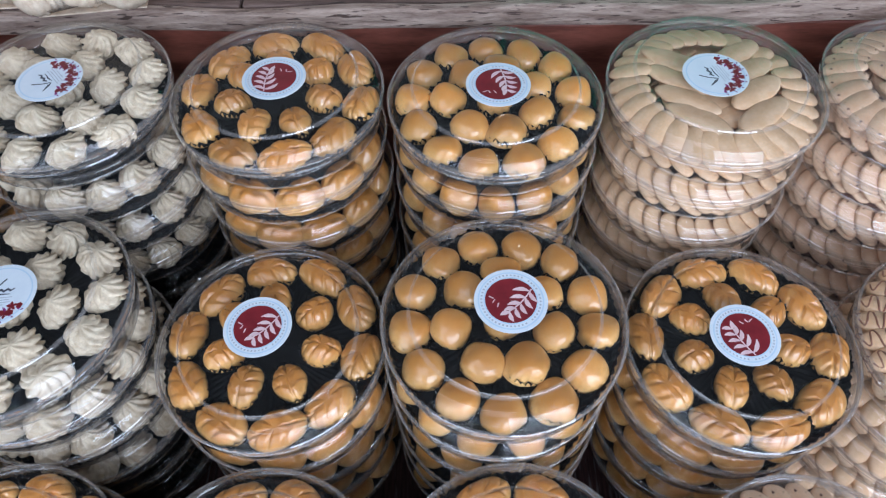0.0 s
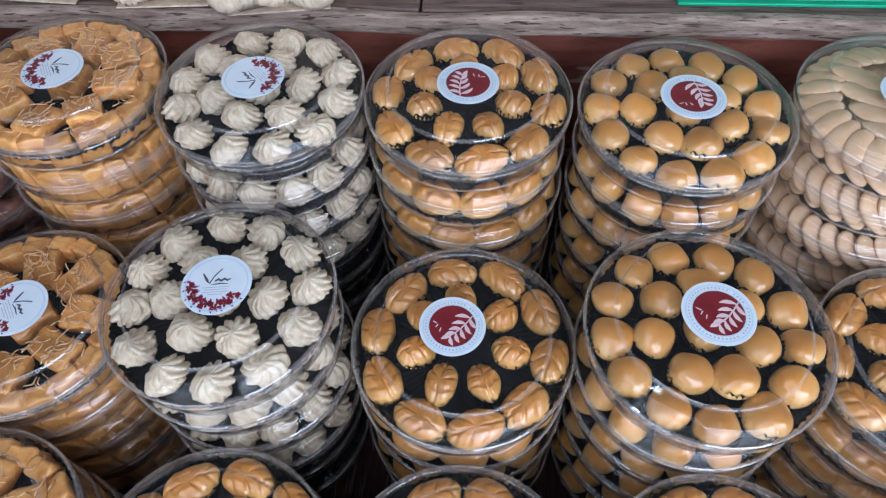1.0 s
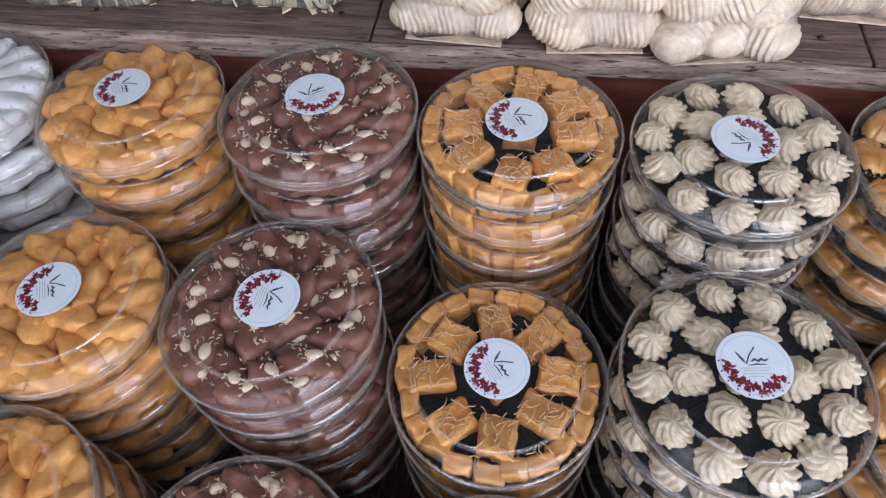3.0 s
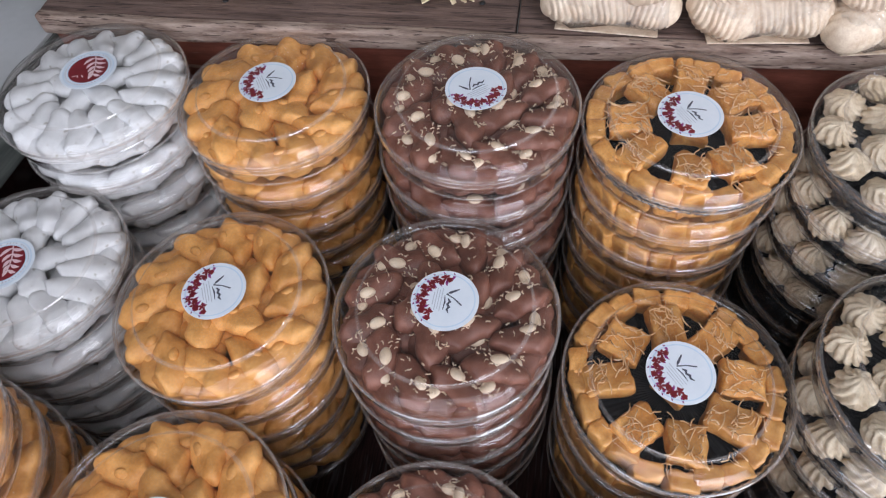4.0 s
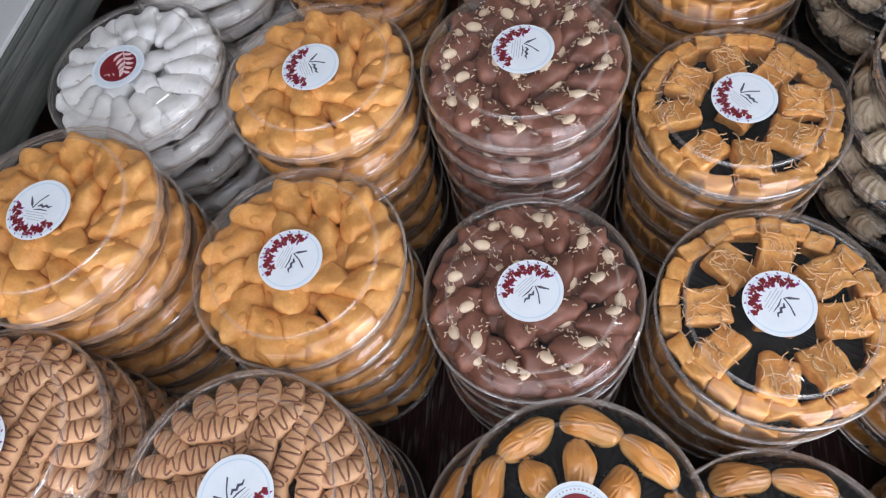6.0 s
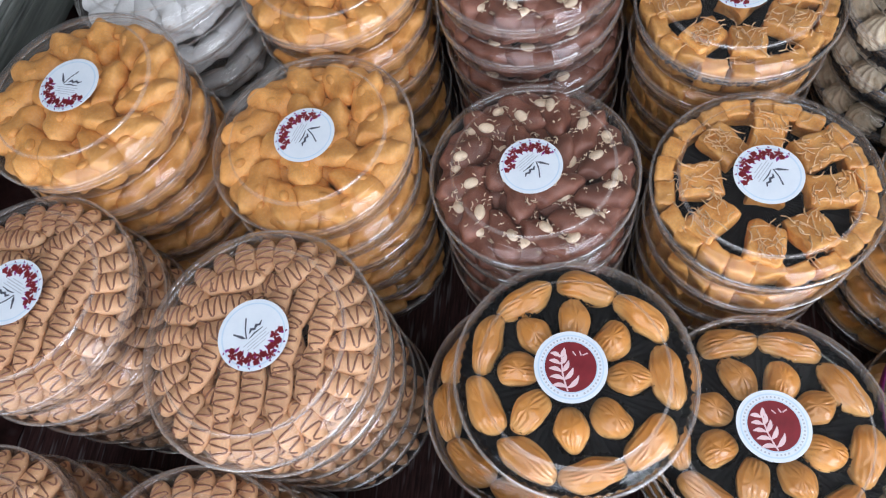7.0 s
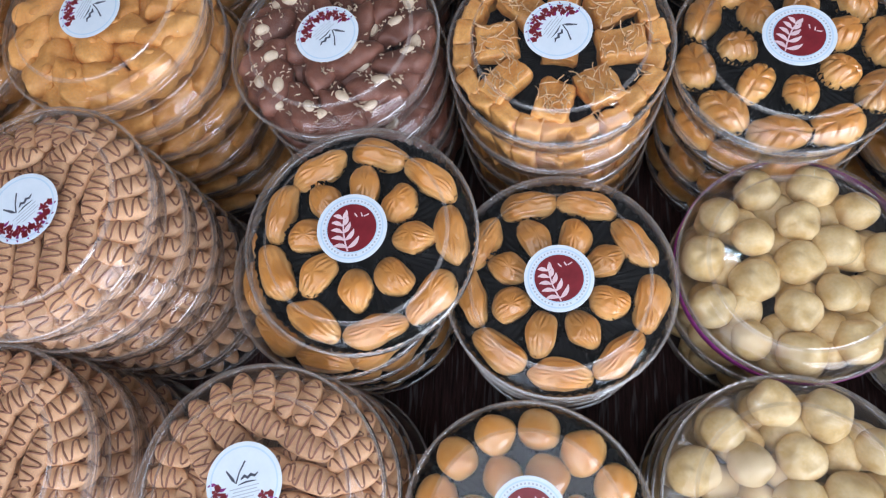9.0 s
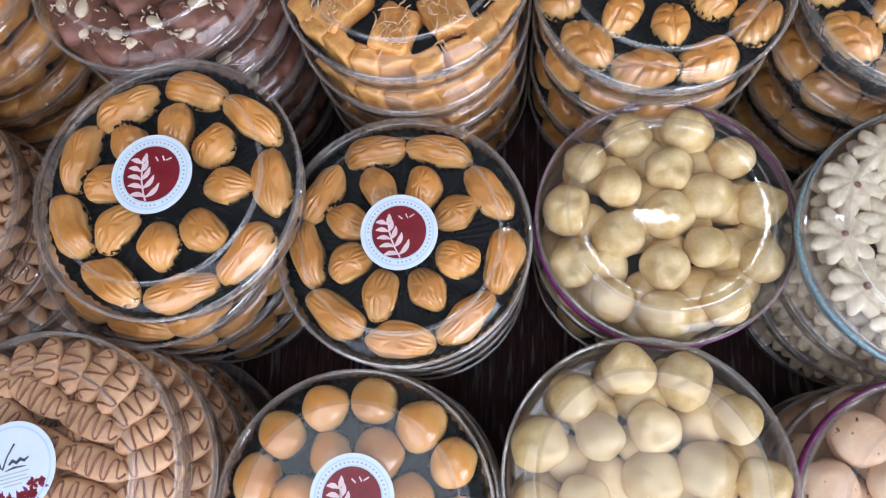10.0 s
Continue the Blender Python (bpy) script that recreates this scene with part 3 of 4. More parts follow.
SHAPES = {
    "ball": [(make_ball("round_biscuit", GOLD, r, i), ()) for i, r in enumerate((0.0172, 0.0163, 0.0178, 0.0168))],
    "leaf_out": [(grid_solid("leaf_biscuit", dough(a, b, 0.0140, i, 0.6, leaf_cut), LEAFP, 64, 28), ()) for i, (a, b) in enumerate(((0.0240, 0.0160), (0.0250, 0.0155), (0.0230, 0.0165)))],
    "leaf_in": [(grid_solid("leaf_biscuit", dough(a, b, 0.0140, i + 5, 0.6, leaf_cut), LEAFP, 64, 28), ()) for i, (a, b) in enumerate(((0.0178, 0.0140), (0.0170, 0.0144), (0.0186, 0.0136)))],
    "shell_out": [(grid_solid("shell_biscuit", dough(a, b, 0.0140, i, 0.6, shell_cut, 1.0, 0.0034), ALMOND, 72, 24), ()) for i, (a, b) in enumerate(((0.0262, 0.0135), (0.0275, 0.0125), (0.0250, 0.0140)))],
    "shell_in": [(grid_solid("shell_biscuit", dough(a, b, 0.0140, i + 5, 0.6, shell_cut, 1.0, 0.0034), ALMOND, 72, 24), ()) for i, (a, b) in enumerate(((0.0180, 0.0138), (0.0172, 0.0140), (0.0192, 0.0132)))],
    "leaf_low": [(grid_solid("leaf_biscuit", dough(a, 0.0160, 0.0140, i, 0.6, leaf_cut), LEAFP, 28, 14), ()) for i, a in enumerate((0.0240, 0.0250, 0.0230))],
    "rosette": [(make_rosette("piped_biscuit", CREAM, 0.0146, 0.0225, i, n, t, 0.17, 0.07), ()) for i, (n, t) in enumerate(((11, 1.7), (12, 1.2), (10, -1.5), (11, 2.2)))],
    "sugar": [(make_crescent("sugared_biscuit", SUGAR, n, 0.0255, 0.0185, 0.60, i, 0.36), ()) for i, n in enumerate((0.054, 0.057, 0.051))],
    "yellow": [(make_crescent("crescent_biscuit", YELLOW, n, 0.0300, 0.021, 1.05, i, 0.24, 0.0030), ((grid_solid("nut", dough(0.0068, 0.0045, 0.0032, i, 0.6), YELLOW, 10, 6), (0.003 * (i - 1), 0.006, 0.0096)),)) for i, n in enumerate((0.049, 0.053, 0.046, 0.051))],
    "choc": [(make_crescent("chocolate_crescent", COCOA, n, 0.0275, 0.020, 1.05, i, 0.26), ((grid_solid("nut", dough(0.0078, 0.0052, 0.0036, i, 0.6), NUT, 12, 6), (0.005 * (i - 1), 0.006, 0.0098)), (shreds("grated_bits", 0.018, 0.009, 0.0100, 14, i, NUT, 0.0042), (0, 0.006, 0)))) for i, n in enumerate((0.049, 0.052, 0.046))],
    "cheese": [(make_bar("cheese_biscuit", CHEESE, (n, w, 0.016), i, 0.0046), ((shreds("grated_cheese", n * 0.46, w * 0.45, 0.0090, 22, i, SHRED, 0.013), (0, 0, 0)),)) for i, (n, w) in enumerate(((0.038, 0.029), (0.035, 0.031), (0.040, 0.028)))],
    "stick": [(make_bar("cheese_stick", CHEESE, (d, w, 0.030), i, 0.0040), ()) for i, (d, w) in enumerate(((0.015, 0.0245), (0.017, 0.0215), (0.014, 0.026), (0.016, 0.0235)))],
    "tongue": [(grid_solid("tongue_biscuit", dough(0.0310, 0.0125, 0.0034, i, 0.7, None, 0.6, 0.0012), TONGUE, 20, 6), ()) for i in range(3)],
    "tongue_up": [(grid_solid("tongue_biscuit", dough(0.0195, 0.0108, 0.0042, i, 0.7, None, 0.6, 0.0008), TONGUE, 18, 6), ()) for i in range(3)],
    "rosy": [(grid_solid("rosy_biscuit", dough(0.028, 0.0115, 0.0042, i, 0.7, None, 0.6, 0.0008), ROSY, 20, 6), ()) for i in range(3)],
    "rosy_up": [(grid_solid("rosy_biscuit", dough(0.020, 0.0112, 0.0045, i, 0.7, None, 0.6, 0.0008), ROSY, 18, 6), ()) for i in range(3)],
    "stripe": [(finger_piece("drizzled_biscuit", 0.0265, 0.0100, 0.0062, i), ((zigzag("chocolate_drizzle", 0.0265, 0.0100, 0.0062, 9, i), (0, 0, 0)),)) for i in range(3)],
    "stripe_up": [(finger_piece("drizzled_biscuit", 0.0190, 0.0094, 0.0066, i + 4), ((zigzag("chocolate_drizzle", 0.0190, 0.0094, 0.0066, 6, i), (0, 0, 0)),)) for i in range(3)],
    "loop": [(grid_solid("looped_biscuit", dough(0.0235, 0.0112, 0.0062, i, 0.4, None, 0.75, 0.0008), TONGUE, 20, 8), ((zigzag("chocolate_drizzle", 0.0235, 0.0112, 0.0062, 9 + i, i), (0, 0, 0)),)) for i in range(3)],
    "loop_up": [(grid_solid("looped_biscuit", dough(0.0175, 0.0106, 0.0062, i + 4, 0.4, None, 0.75, 0.0008), TONGUE, 20, 8), ((zigzag("chocolate_drizzle", 0.0175, 0.0106, 0.0062, 5, i), (0, 0, 0)),)) for i in range(3)],
    "thumb": [(grid_solid("dimpled_biscuit", dough(0.0185, 0.018, 0.012, i + 9, 0.6, lambda x, y: 0.006 * math.exp(-(x * x + y * y) / 0.07)), ROSY, 20, 12), ()) for i in range(3)],
    "pale": [((make_dented if i != 1 else make_ball)("pale_round_biscuit", PALEBALL, r, i + 9), ()) for i, r in enumerate((0.0182, 0.0168, 0.0192))],
    "flower": [(make_rosette("flower_biscuit", CREAM, 0.0190, 0.012, i, 9, 0.2, 0.24), ((grid_solid("jam_dot", dough(0.003, 0.003, 0.002, i, 0.5), COCOA, 8, 5), (0, 0, 0.0112)),)) for i in range(3)],
}


def fluted_cup(a, b):
    """A black paper cup with a pinked edge, fitted to an oval biscuit of half sizes a and b."""
    verts, faces, n = [], [], 56
    for k in range(n):
        t = 2 * math.pi * k / n
        for q, h in ((0.72, -0.009), (0.97, -0.003), (1.06, 0.0015 + (0.0028 if k % 4 < 2 else 0.0))):
            w = 0.0007 if k % 2 else -0.0007
            verts.append(((q * a + w) * math.cos(t), (q * b + w) * math.sin(t), h + 0.0012 * math.sin(3 * t + a * 900)))
    for k in range(n):
        m = (k + 1) % n
        for i in range(2):
            faces.append((k * 3 + i, m * 3 + i, m * 3 + i + 1, k * 3 + i + 1))
    return mesh_from("paper_cup", verts, faces, BLACKP, False)


CUPS = {"ball": fluted_cup(0.0172, 0.0172), "leaf_in": fluted_cup(0.0180, 0.0144), "shell_in": fluted_cup(0.0184, 0.0142), "leaf_out": fluted_cup(0.0240, 0.0162), "shell_out": fluted_cup(0.0250, 0.0138)}


SHAPE_POINTS = {}
for rows in SHAPES.values():
    for me, _ in rows:
        SHAPE_POINTS[me.name] = np.array([tuple(v.co) for v in me.vertices])


def scattered_ring(name, r0, r1, z, count, mat):
    rng = random.Random(5)
    lines = []
    for _ in range(count):
        a, r, t, n = rng.uniform(0, 6.283), rng.uniform(r0, r1), rng.uniform(0, 3.14), rng.uniform(0.004, 0.007)
        x, y, b = r * math.cos(a), r * math.sin(a), rng.uniform(-0.8, 0.8)
        lines.append([(x + n * q * math.cos(t + b * q), y + n * q * math.sin(t + b * q), z - 0.35 * (r - r0) + rng.uniform(-0.001, 0.001)) for q in (-1, 0, 1)])
    return tube_mesh(name, lines, 0.00055, mat, 4)


ring_shreds = scattered_ring("grated_cheese", 0.072, 0.084, -0.0125, 70, SHRED)


def ring_of(kind, count, r, z, turn=0.0, along=0.0, tilt=0.0, jit=0.0015, first=0.0, roll=0.0, wild=0.0):
    """Biscuits in a ring; along: how far they are turned from pointing outwards; tilt: how far their outer end rises; roll: how far each leans over its neighbour."""
    rows = []
    for k in range(count):
        a = first + 2 * math.pi * k / count + random.uniform(-0.3, 0.3) * jit / r * 3
        rr = r + random.uniform(-jit, jit)
        m = Matrix.Translation((rr * math.cos(a), rr * math.sin(a), z + random.uniform(-0.001, 0.001))) @ Matrix.Rotation(a + along + random.uniform(-1, 1) * turn, 4, "Z") @ Matrix.Rotation(-tilt + random.uniform(-wild, wild), 4, "Y") @ Matrix.Rotation(roll + random.uniform(-wild, wild), 4, "X")
        rows.append((kind, m))
    return rows


def spin(kind, x, y, z, deg, tilt=0.0):
    return [(kind, Matrix.Translation((x, y, z)) @ Matrix.Rotation(radians(deg), 4, "Z") @ Matrix.Rotation(tilt, 4, "Y"))]


Q = math.pi / 2


def layout(kind, top, deep=False):
    """Where the biscuits of one tub lie; a tub below another one shows its outer ring alone."""
    o = []
    tall = Matrix.Diagonal((1, 1, 1.45, 1))
    if kind == "ball":
        o += ring_of("ball", 13, 0.0680, -0.0255, 3, wild=0.2) if top else [(k, m @ tall) for k, m in ring_of("ball", 13, 0.0710, -0.0300, 3)]
        o += (ring_of("ball", 7, 0.037, -0.0215, 3, first=0.3, wild=0.2) + spin("ball", 0, 0, -0.022, 0)) if top else []
    elif kind == "leaf":
        o += ring_of("leaf_out", 10, 0.0690, -0.0250, 0.25, Q, wild=0.16) if top else [(k, m @ tall) for k, m in ring_of("leaf_low", 11, 0.0720, -0.0300, 0.2, Q)]
        o += ring_of("leaf_in", 7, 0.0385, -0.0205, 0.3, first=0.25, wild=0.16) if top else []
    elif kind == "shell":
        o += ring_of("shell_out", 9, 0.0690, -0.0250, 0.16, Q, wild=0.12) if top else [(k, m @ tall) for k, m in ring_of("shell_out", 10, 0.0720, -0.0300, 0.12, Q)]
        o += ring_of("shell_in", 8, 0.0400, -0.0205, 0.2, first=-0.08, wild=0.12) if top else []
    elif kind == "rosette":
        o += ring_of("rosette", 12, 0.0690, -0.031, 3, wild=0.22, jit=0.0008) if top else [(k, m @ tall) for k, m in ring_of("rosette", 13, 0.0700, -0.0445, 3, wild=0.1)]
        o += (ring_of("rosette", 6, 0.0365, -0.0285, 3, first=-0.1, wild=0.22, jit=0.0010) + spin("rosette", 0, 0, -0.028, 0)) if top else []
    elif kind == "sugar":
        o += ring_of("sugar", 16, 0.0600, -0.0165, 0.10, 0.22, -0.14, roll=-0.35, wild=0.06) if top else ring_of("sugar", 13, 0.0770, -0.0195, 0.25, Q, wild=0.25)
        o += ring_of("sugar", 5, 0.020, -0.0150, 0.3, 0.5, first=0.2, roll=-0.2) if top else []
        o += ring_of("sugar", 7, 0.036, -0.034, 0.6, 0.9) + ring_of("sugar", 12, 0.0780, -0.0385, 0.2, Q) if top else []
        o += ring_of("sugar", 14 if top else 12, 0.0790, -0.0260 if top else -0.0375, 0.2, Q, first=0.2, wild=0.15)
    elif kind in ("yellow", "choc"):
        o += ring_of(kind, 12, 0.0640, -0.0180, 0.22, 0.60, -0.06, roll=-0.38, wild=0.08) if top else ring_of(kind, 11, 0.0740, -0.0205, 0.3, Q, wild=0.2)
        o += ring_of(kind, 5, 0.026, -0.0145, 0.35, 0.9, first=0.3, roll=-0.3) if top else []
        o += ring_of(kind, 12 if top else 10, 0.0790, -0.0270 if top else -0.0385, 0.2, Q, first=0.28, wild=0.12)
        o += ring_of(kind, 6, 0.036, -0.030, 0.5, 1.2) + ring_of(kind, 10, 0.0780, -0.0385, 0.2, Q) if top else []
    elif kind == "cheese":
        o += ring_of("stick", 22, 0.0820, -0.0285, 0.3, jit=0.0032, wild=0.14) if top else [(k, m @ Matrix.Diagonal((1, 1, 1.3, 1))) for k, m in ring_of("stick", 25, 0.0810, -0.0285, 0.35, jit=0.0028, wild=0.08)]
        o += (ring_of("cheese", 8, 0.0500, -0.0190, 0.22, jit=0.003, wild=0.14) + spin("cheese", 0.004, 0, -0.021, 40)) if top else []
    elif kind in ("tongue", "rosy"):
        o += ring_of(kind + "_up", 30, 0.0735, -0.0205, 0.05, 0.25, -0.3, 0.0008) if top else ring_of(kind + "_up", 30, 0.0790, -0.0245, 0.08, 0.95, -0.75, 0.0008, roll=0.3)
        if top:
            for x, y, d in ((-0.026, 0.032, -38), (0.026, 0.034, 34), (-0.027, 0.010, -40), (0.030, 0.012, 34), (-0.026, -0.014, -38), (0.030, -0.012, 36), (-0.024, -0.036, -36), (0.028, -0.036, 34)):
                o += spin(kind, x, y, -0.0145 + random.uniform(-0.002, 0.002), d + random.uniform(-6, 6))
            o += ring_of(kind, 8, 0.032, -0.0225, 0.5, Q)
            for k in range(4):
                o += spin(kind, 0.01 * math.cos(k * 1.6), 0.01 * math.sin(k * 1.6), -0.022, 45 * k)
        o += ring_of(kind + "_up", 26, 0.0720, -0.0365, 0.1, 0.9, -0.35, 0.0006)
    elif kind in ("stripe", "loop"):
        o += ring_of(kind + "_up", 27, 0.0735, -0.0185, 0.06, 0.15, -0.22, 0.0006)
        if top:
            for x, y, d in ((-0.024, 0.046, 8), (-0.032, 0.027, 14), (-0.036, 0.007, 10), (-0.036, -0.013, 70), (-0.018, -0.034, 82), (0.001, -0.034, 86), (0.020, -0.034, 92), (0.012, 0.028, 74), (0.031, 0.026, 70), (0.047, 0.012, 78), (0.004, 0.002, 85), (0.022, -0.004, 80), (0.040, -0.022, 84), (0.020, 0.047, 40)):
                o += spin(kind, x * 1.02, y * 1.02, -0.0135 + random.uniform(-0.0015, 0.0015), d + random.uniform(-6, 6))
        o += ring_of(kind + "_up", 24, 0.0715, -0.0345, 0.1, 0.9, -0.3, 0.0006)
        o += ring_of(kind, 9, 0.046, -0.0225, 0.3, Q) + ring_of(kind, 5, 0.024, -0.0215, 0.5, Q) if top else []
    elif kind in ("pale", "thumb"):
        o += ring_of(kind, 11, 0.0680, -0.0215, 3, jit=0.003)
        o += (ring_of(kind, 6, 0.0370, -0.0185, 3, first=0.3, jit=0.004) + spin(kind, 0.004, 0.003, -0.020, 0) + ring_of(kind, 9, 0.0500, -0.0330, 3, first=0.15) + ring_of(kind, 4, 0.021, -0.0340, 3)) if top else []
        o += ring_of(kind, 12, 0.0650, -0.0380, 3, first=0.2)
    elif kind == "flower":
        o += ring_of("flower", 12, 0.0680, -0.0200, 3)
        o += ring_of("flower", 7, 0.0370, -0.0185, 3, first=0.3) + spin("flower", 0, 0, -0.018, 0) if top else []
        o += ring_of("flower", 13, 0.0680, -0.0360, 3, first=0.2)
    for i, (k, m) in enumerate(o):
        # spread the biscuits out to the wall of the tub, and no further
        m.translation.x *= 1.08
        m.translation.y *= 1.08
        pts = SHAPE_POINTS[SHAPES[k][i % len(SHAPES[k])][0].name]
        turned = pts @ np.array(m.to_3x3()).T + np.array(m.translation)
        room = np.interp(turned[:, 2], (-0.049, -0.0425, -0.0272, -0.0172, -0.0126, -0.0094, -0.0064, -0.0043), (0.0850, 0.0890, 0.0918, 0.0926, 0.0918, 0.0900, 0.0870, 0.0835))
        over = float((np.hypot(turned[:, 0], turned[:, 1]) - room).max())
        away = math.hypot(m.translation.x, m.translation.y)
        if over > 0 and away > 0.03:
            m.translation.x *= 1 - over / away
            m.translation.y *= 1 - over / away
        low, high = float(turned[:, 2].min()), float(turned[:, 2].max())
        m.translation.z += max(0, -0.0485 - low)
        m.translation.z -= max(0, high + 0.0012)
    return o if not deep else [row for row in o if row[1].translation.z > -0.032 and row[1].translation.y < 0.03]


WORDS = {
    "ball": "clear tub of glazed golden ball biscuits", "leaf": "clear tub of glazed leaf-cut golden biscuits",
    "shell": "clear tub of brown grooved shell biscuits", "rosette": "clear tub of piped cream rosette biscuits",
    "sugar": "clear tub of white sugar-dusted biscuits", "yellow": "clear tub of yellow crescent biscuits",
    "choc": "clear tub of nutty chocolate crescents", "cheese": "clear tub of grated-cheese biscuits",
    "tongue": "clear tub of pale flat tongue biscuits", "rosy": "clear tub of rosy speckled biscuits",
    "stripe": "clear tub of chocolate-drizzled tan biscuits", "pale": "clear tub of pale yellow ball biscuits",
    "loop": "clear tub of chocolate-looped pale biscuits", "thumb": "clear tub of rosy dimpled round biscuits",
    "flower": "clear tub of white flower-shaped biscuits",
}
LINED = ("ball", "leaf", "shell", "rosette", "cheese")


def cookie_tub(kind, top, sticker, ribbon=None, deep=False):
    """One closed tub with its biscuits; its base point is the middle of its lid."""
    tub = new("biscuit_tub")
    tub.empty_display_size = 0.05
    tagged(tub, WORDS[kind] + (", topping a stack" if top else ", low in a stack"), "food tub", "stacks of biscuit tubs")
    put("tub", tub_mesh, tub)
    put("lid", lid_mesh, tub)
    if kind in LINED and (top or kind != "cheese"):
        put("paper_liner", liner_mesh if top else low_liner_mesh, tub, None, "black pleated paper tray")
    for i, (k, m) in enumerate(layout(kind, top, deep)):
        me, extra = SHAPES[k][i % len(SHAPES[k])]
        ob = put(me.name.split(".")[0], me, tub, m)
        if top and k in CUPS:
            put("paper_cup", CUPS[k], ob, None, "black fluted paper cup")
        for e, at in extra if top else extra[:1] if kind in ("choc", "stripe") and not deep and m.translation.z > -0.032 else ():
            put(e.name.split(".")[0], e, ob, Matrix.Translation(at))
    if kind == "cheese" and not deep:
        put("grated_cheese", ring_shreds, tub)
    if sticker == "red":
        red_label(tub, 0)
    elif sticker == "flower":
        flower_label(tub, 0)
    if ribbon:
        put("ribbon", lathe("ribbon", [(0.0951, -0.0192), (0.0960, -0.0194), (0.0960, -0.0275), (0.0951, -0.0277)], ribbon, 96), tub, None, "ribbon round the rim")
    return tub


BASE = 0.716
made = {}


def stack(kind, x, y, top, sticker="flower", turn=0.0, ribbon=None, under=None, off=(0, 0), phase=0.0):
    """A stack of tubs from the table up to the lid at height top; turn: degrees of the label."""
    count = max(1, round((top - BASE) / H))
    h = (top - BASE) / count
    rng = random.Random(int(x * 1000) * 7 + int(y * 1000))
    for k in range(count):
        first, deep = k == 0, k > 3
        key = (kind, first, deep, sticker if first else "", ribbon.name if ribbon else "")
        dx, dy = (0, 0) if first else (under[0] + rng.uniform(-0.002, 0.002), under[1] + rng.uniform(-0.002, 0.002)) if under else (rng.uniform(-0.0025, 0.0025), rng.uniform(-0.0025, 0.0025))
        a = radians(phase) if first else rng.uniform(-0.3, 0.3) if deep else rng.uniform(0, 6.28)
        m = Matrix.Translation((x + dx, y + dy, top - k * h)) @ Matrix.Rotation(a, 4, "Z")
        if key not in made:
            made[key] = cookie_tub(kind, first, sticker if first else "", ribbon if first else None, deep)
            made[key].scale = (1, 1, 1)
            made[key].matrix_basis = m
            ob = made[key]
        else:
            ob = copy_thing(made[key], m)
        ob.scale = (1, 1, h / H)
        if first and sticker:
            for c in ob.children:
                if c.name.startswith("sticker"):
                    c.matrix_basis = Matrix.Rotation(-a, 4, "Z") @ Matrix.Translation((off[0], off[1], 0)) @ Matrix.Rotation(radians(turn - (253 if sticker == "flower" else 215)), 4, "Z")


# ---- the stall ----
def slab(name, size, at, material, label, category, kind="", bevel=0.004, rough=0.0, cuts=0):
    ob = part(name, box_bm(size, (0, 0, 0), bevel, cuts, rough), material, None, "", True if rough else False, Matrix.Translation(at))
    return tagged(ob, label, category, kind=kind)


slab("floor", (7, 6, 0.1), (-0.4, -0.6, -0.05), CONCRETE, "grey concrete market floor", "floor", "structure", 0)
# out of view; reaches past the front wall to block direct sun
slab("ceiling", (7, 5.2, 0.1), (-0.4, -0.2, 2.85), PLASTER, "unseen dull plaster ceiling, extended to block the sun", "ceiling", "structure", 0)
slab("roof_panel", (1.6, 1.1, 0.006), (-0.5, -0.72, 2.796), WHITE, "translucent white roof panel", "roof panel", "structure", 0)
slab("wall_back", (7, 0.15, 2.8), (-0.4, 1.7, 1.4), PLASTER, "dull plaster wall", "wall", "structure", 0)
slab("wall_left", (0.15, 4.2, 2.8), (-3.5, 0.3, 1.4), PLASTER, "dull plaster wall", "wall", "structure", 0)
slab("wall_right", (0.15, 4.2, 2.8), (2.7, 0.3, 1.4), PLASTER, "dull plaster wall", "wall", "structure", 0)
# the shopfront: an unseen wall, added to frame the daylight lamps with two openings
slab("wall_front_right", (0.70, 0.12, 2.8), (2.35, -1.5, 1.4), PLASTER, "unseen dull plaster wall beside a lamp opening", "wall", "structure", 0)
slab("wall_front_pier", (0.15, 0.12, 2.8), (0.025, -1.5, 1.4), PLASTER, "unseen dull plaster pier between two lamp openings", "wall", "structure", 0)
slab("wall_front_lintel_right", (1.9, 0.12, 0.2), (1.05, -1.5, 2.7), PLASTER, "unseen dull plaster lintel above a lamp opening", "wall", "structure", 0)
slab("wall_front_left", (1.25, 0.12, 2.8), (-2.875, -1.5, 1.4), PLASTER, "unseen dull plaster wall beside a lamp opening", "wall", "structure", 0)
slab("wall_front_lintel", (2.2, 0.12, 0.2), (-1.15, -1.5, 2.7), PLASTER, "unseen dull plaster lintel above a lamp opening", "wall", "structure", 0)

tube_lamp = new("ceiling_tube_lamp")
tagged(tube_lamp, "short white fluorescent tube lamp under the ceiling", "lamp")
tube_lamp.matrix_basis = Matrix.Translation((0.07, 0.48, 2.755))
TUBE, tn, tl, tp = shader("glowing_tube")
tp.inputs["Base Color"].default_value = (0.9, 0.9, 0.9, 1)
tp.inputs["Emission Color"].default_value, tp.inputs["Emission Strength"].default_value = (0.95, 0.98, 1.0, 1), 38.0
turned = Matrix.Rotation(math.pi / 2, 4, "Y")
put("tube", lathe("tube", [(0.0004, -0.085), (0.011, -0.085), (0.011, 0.085), (0.0004, 0.085)], TUBE, 20), tube_lamp, turned)
part("holder", box_bm((0.21, 0.05, 0.035), (0, 0, 0.032), 0.004), WHITE, tube_lamp)

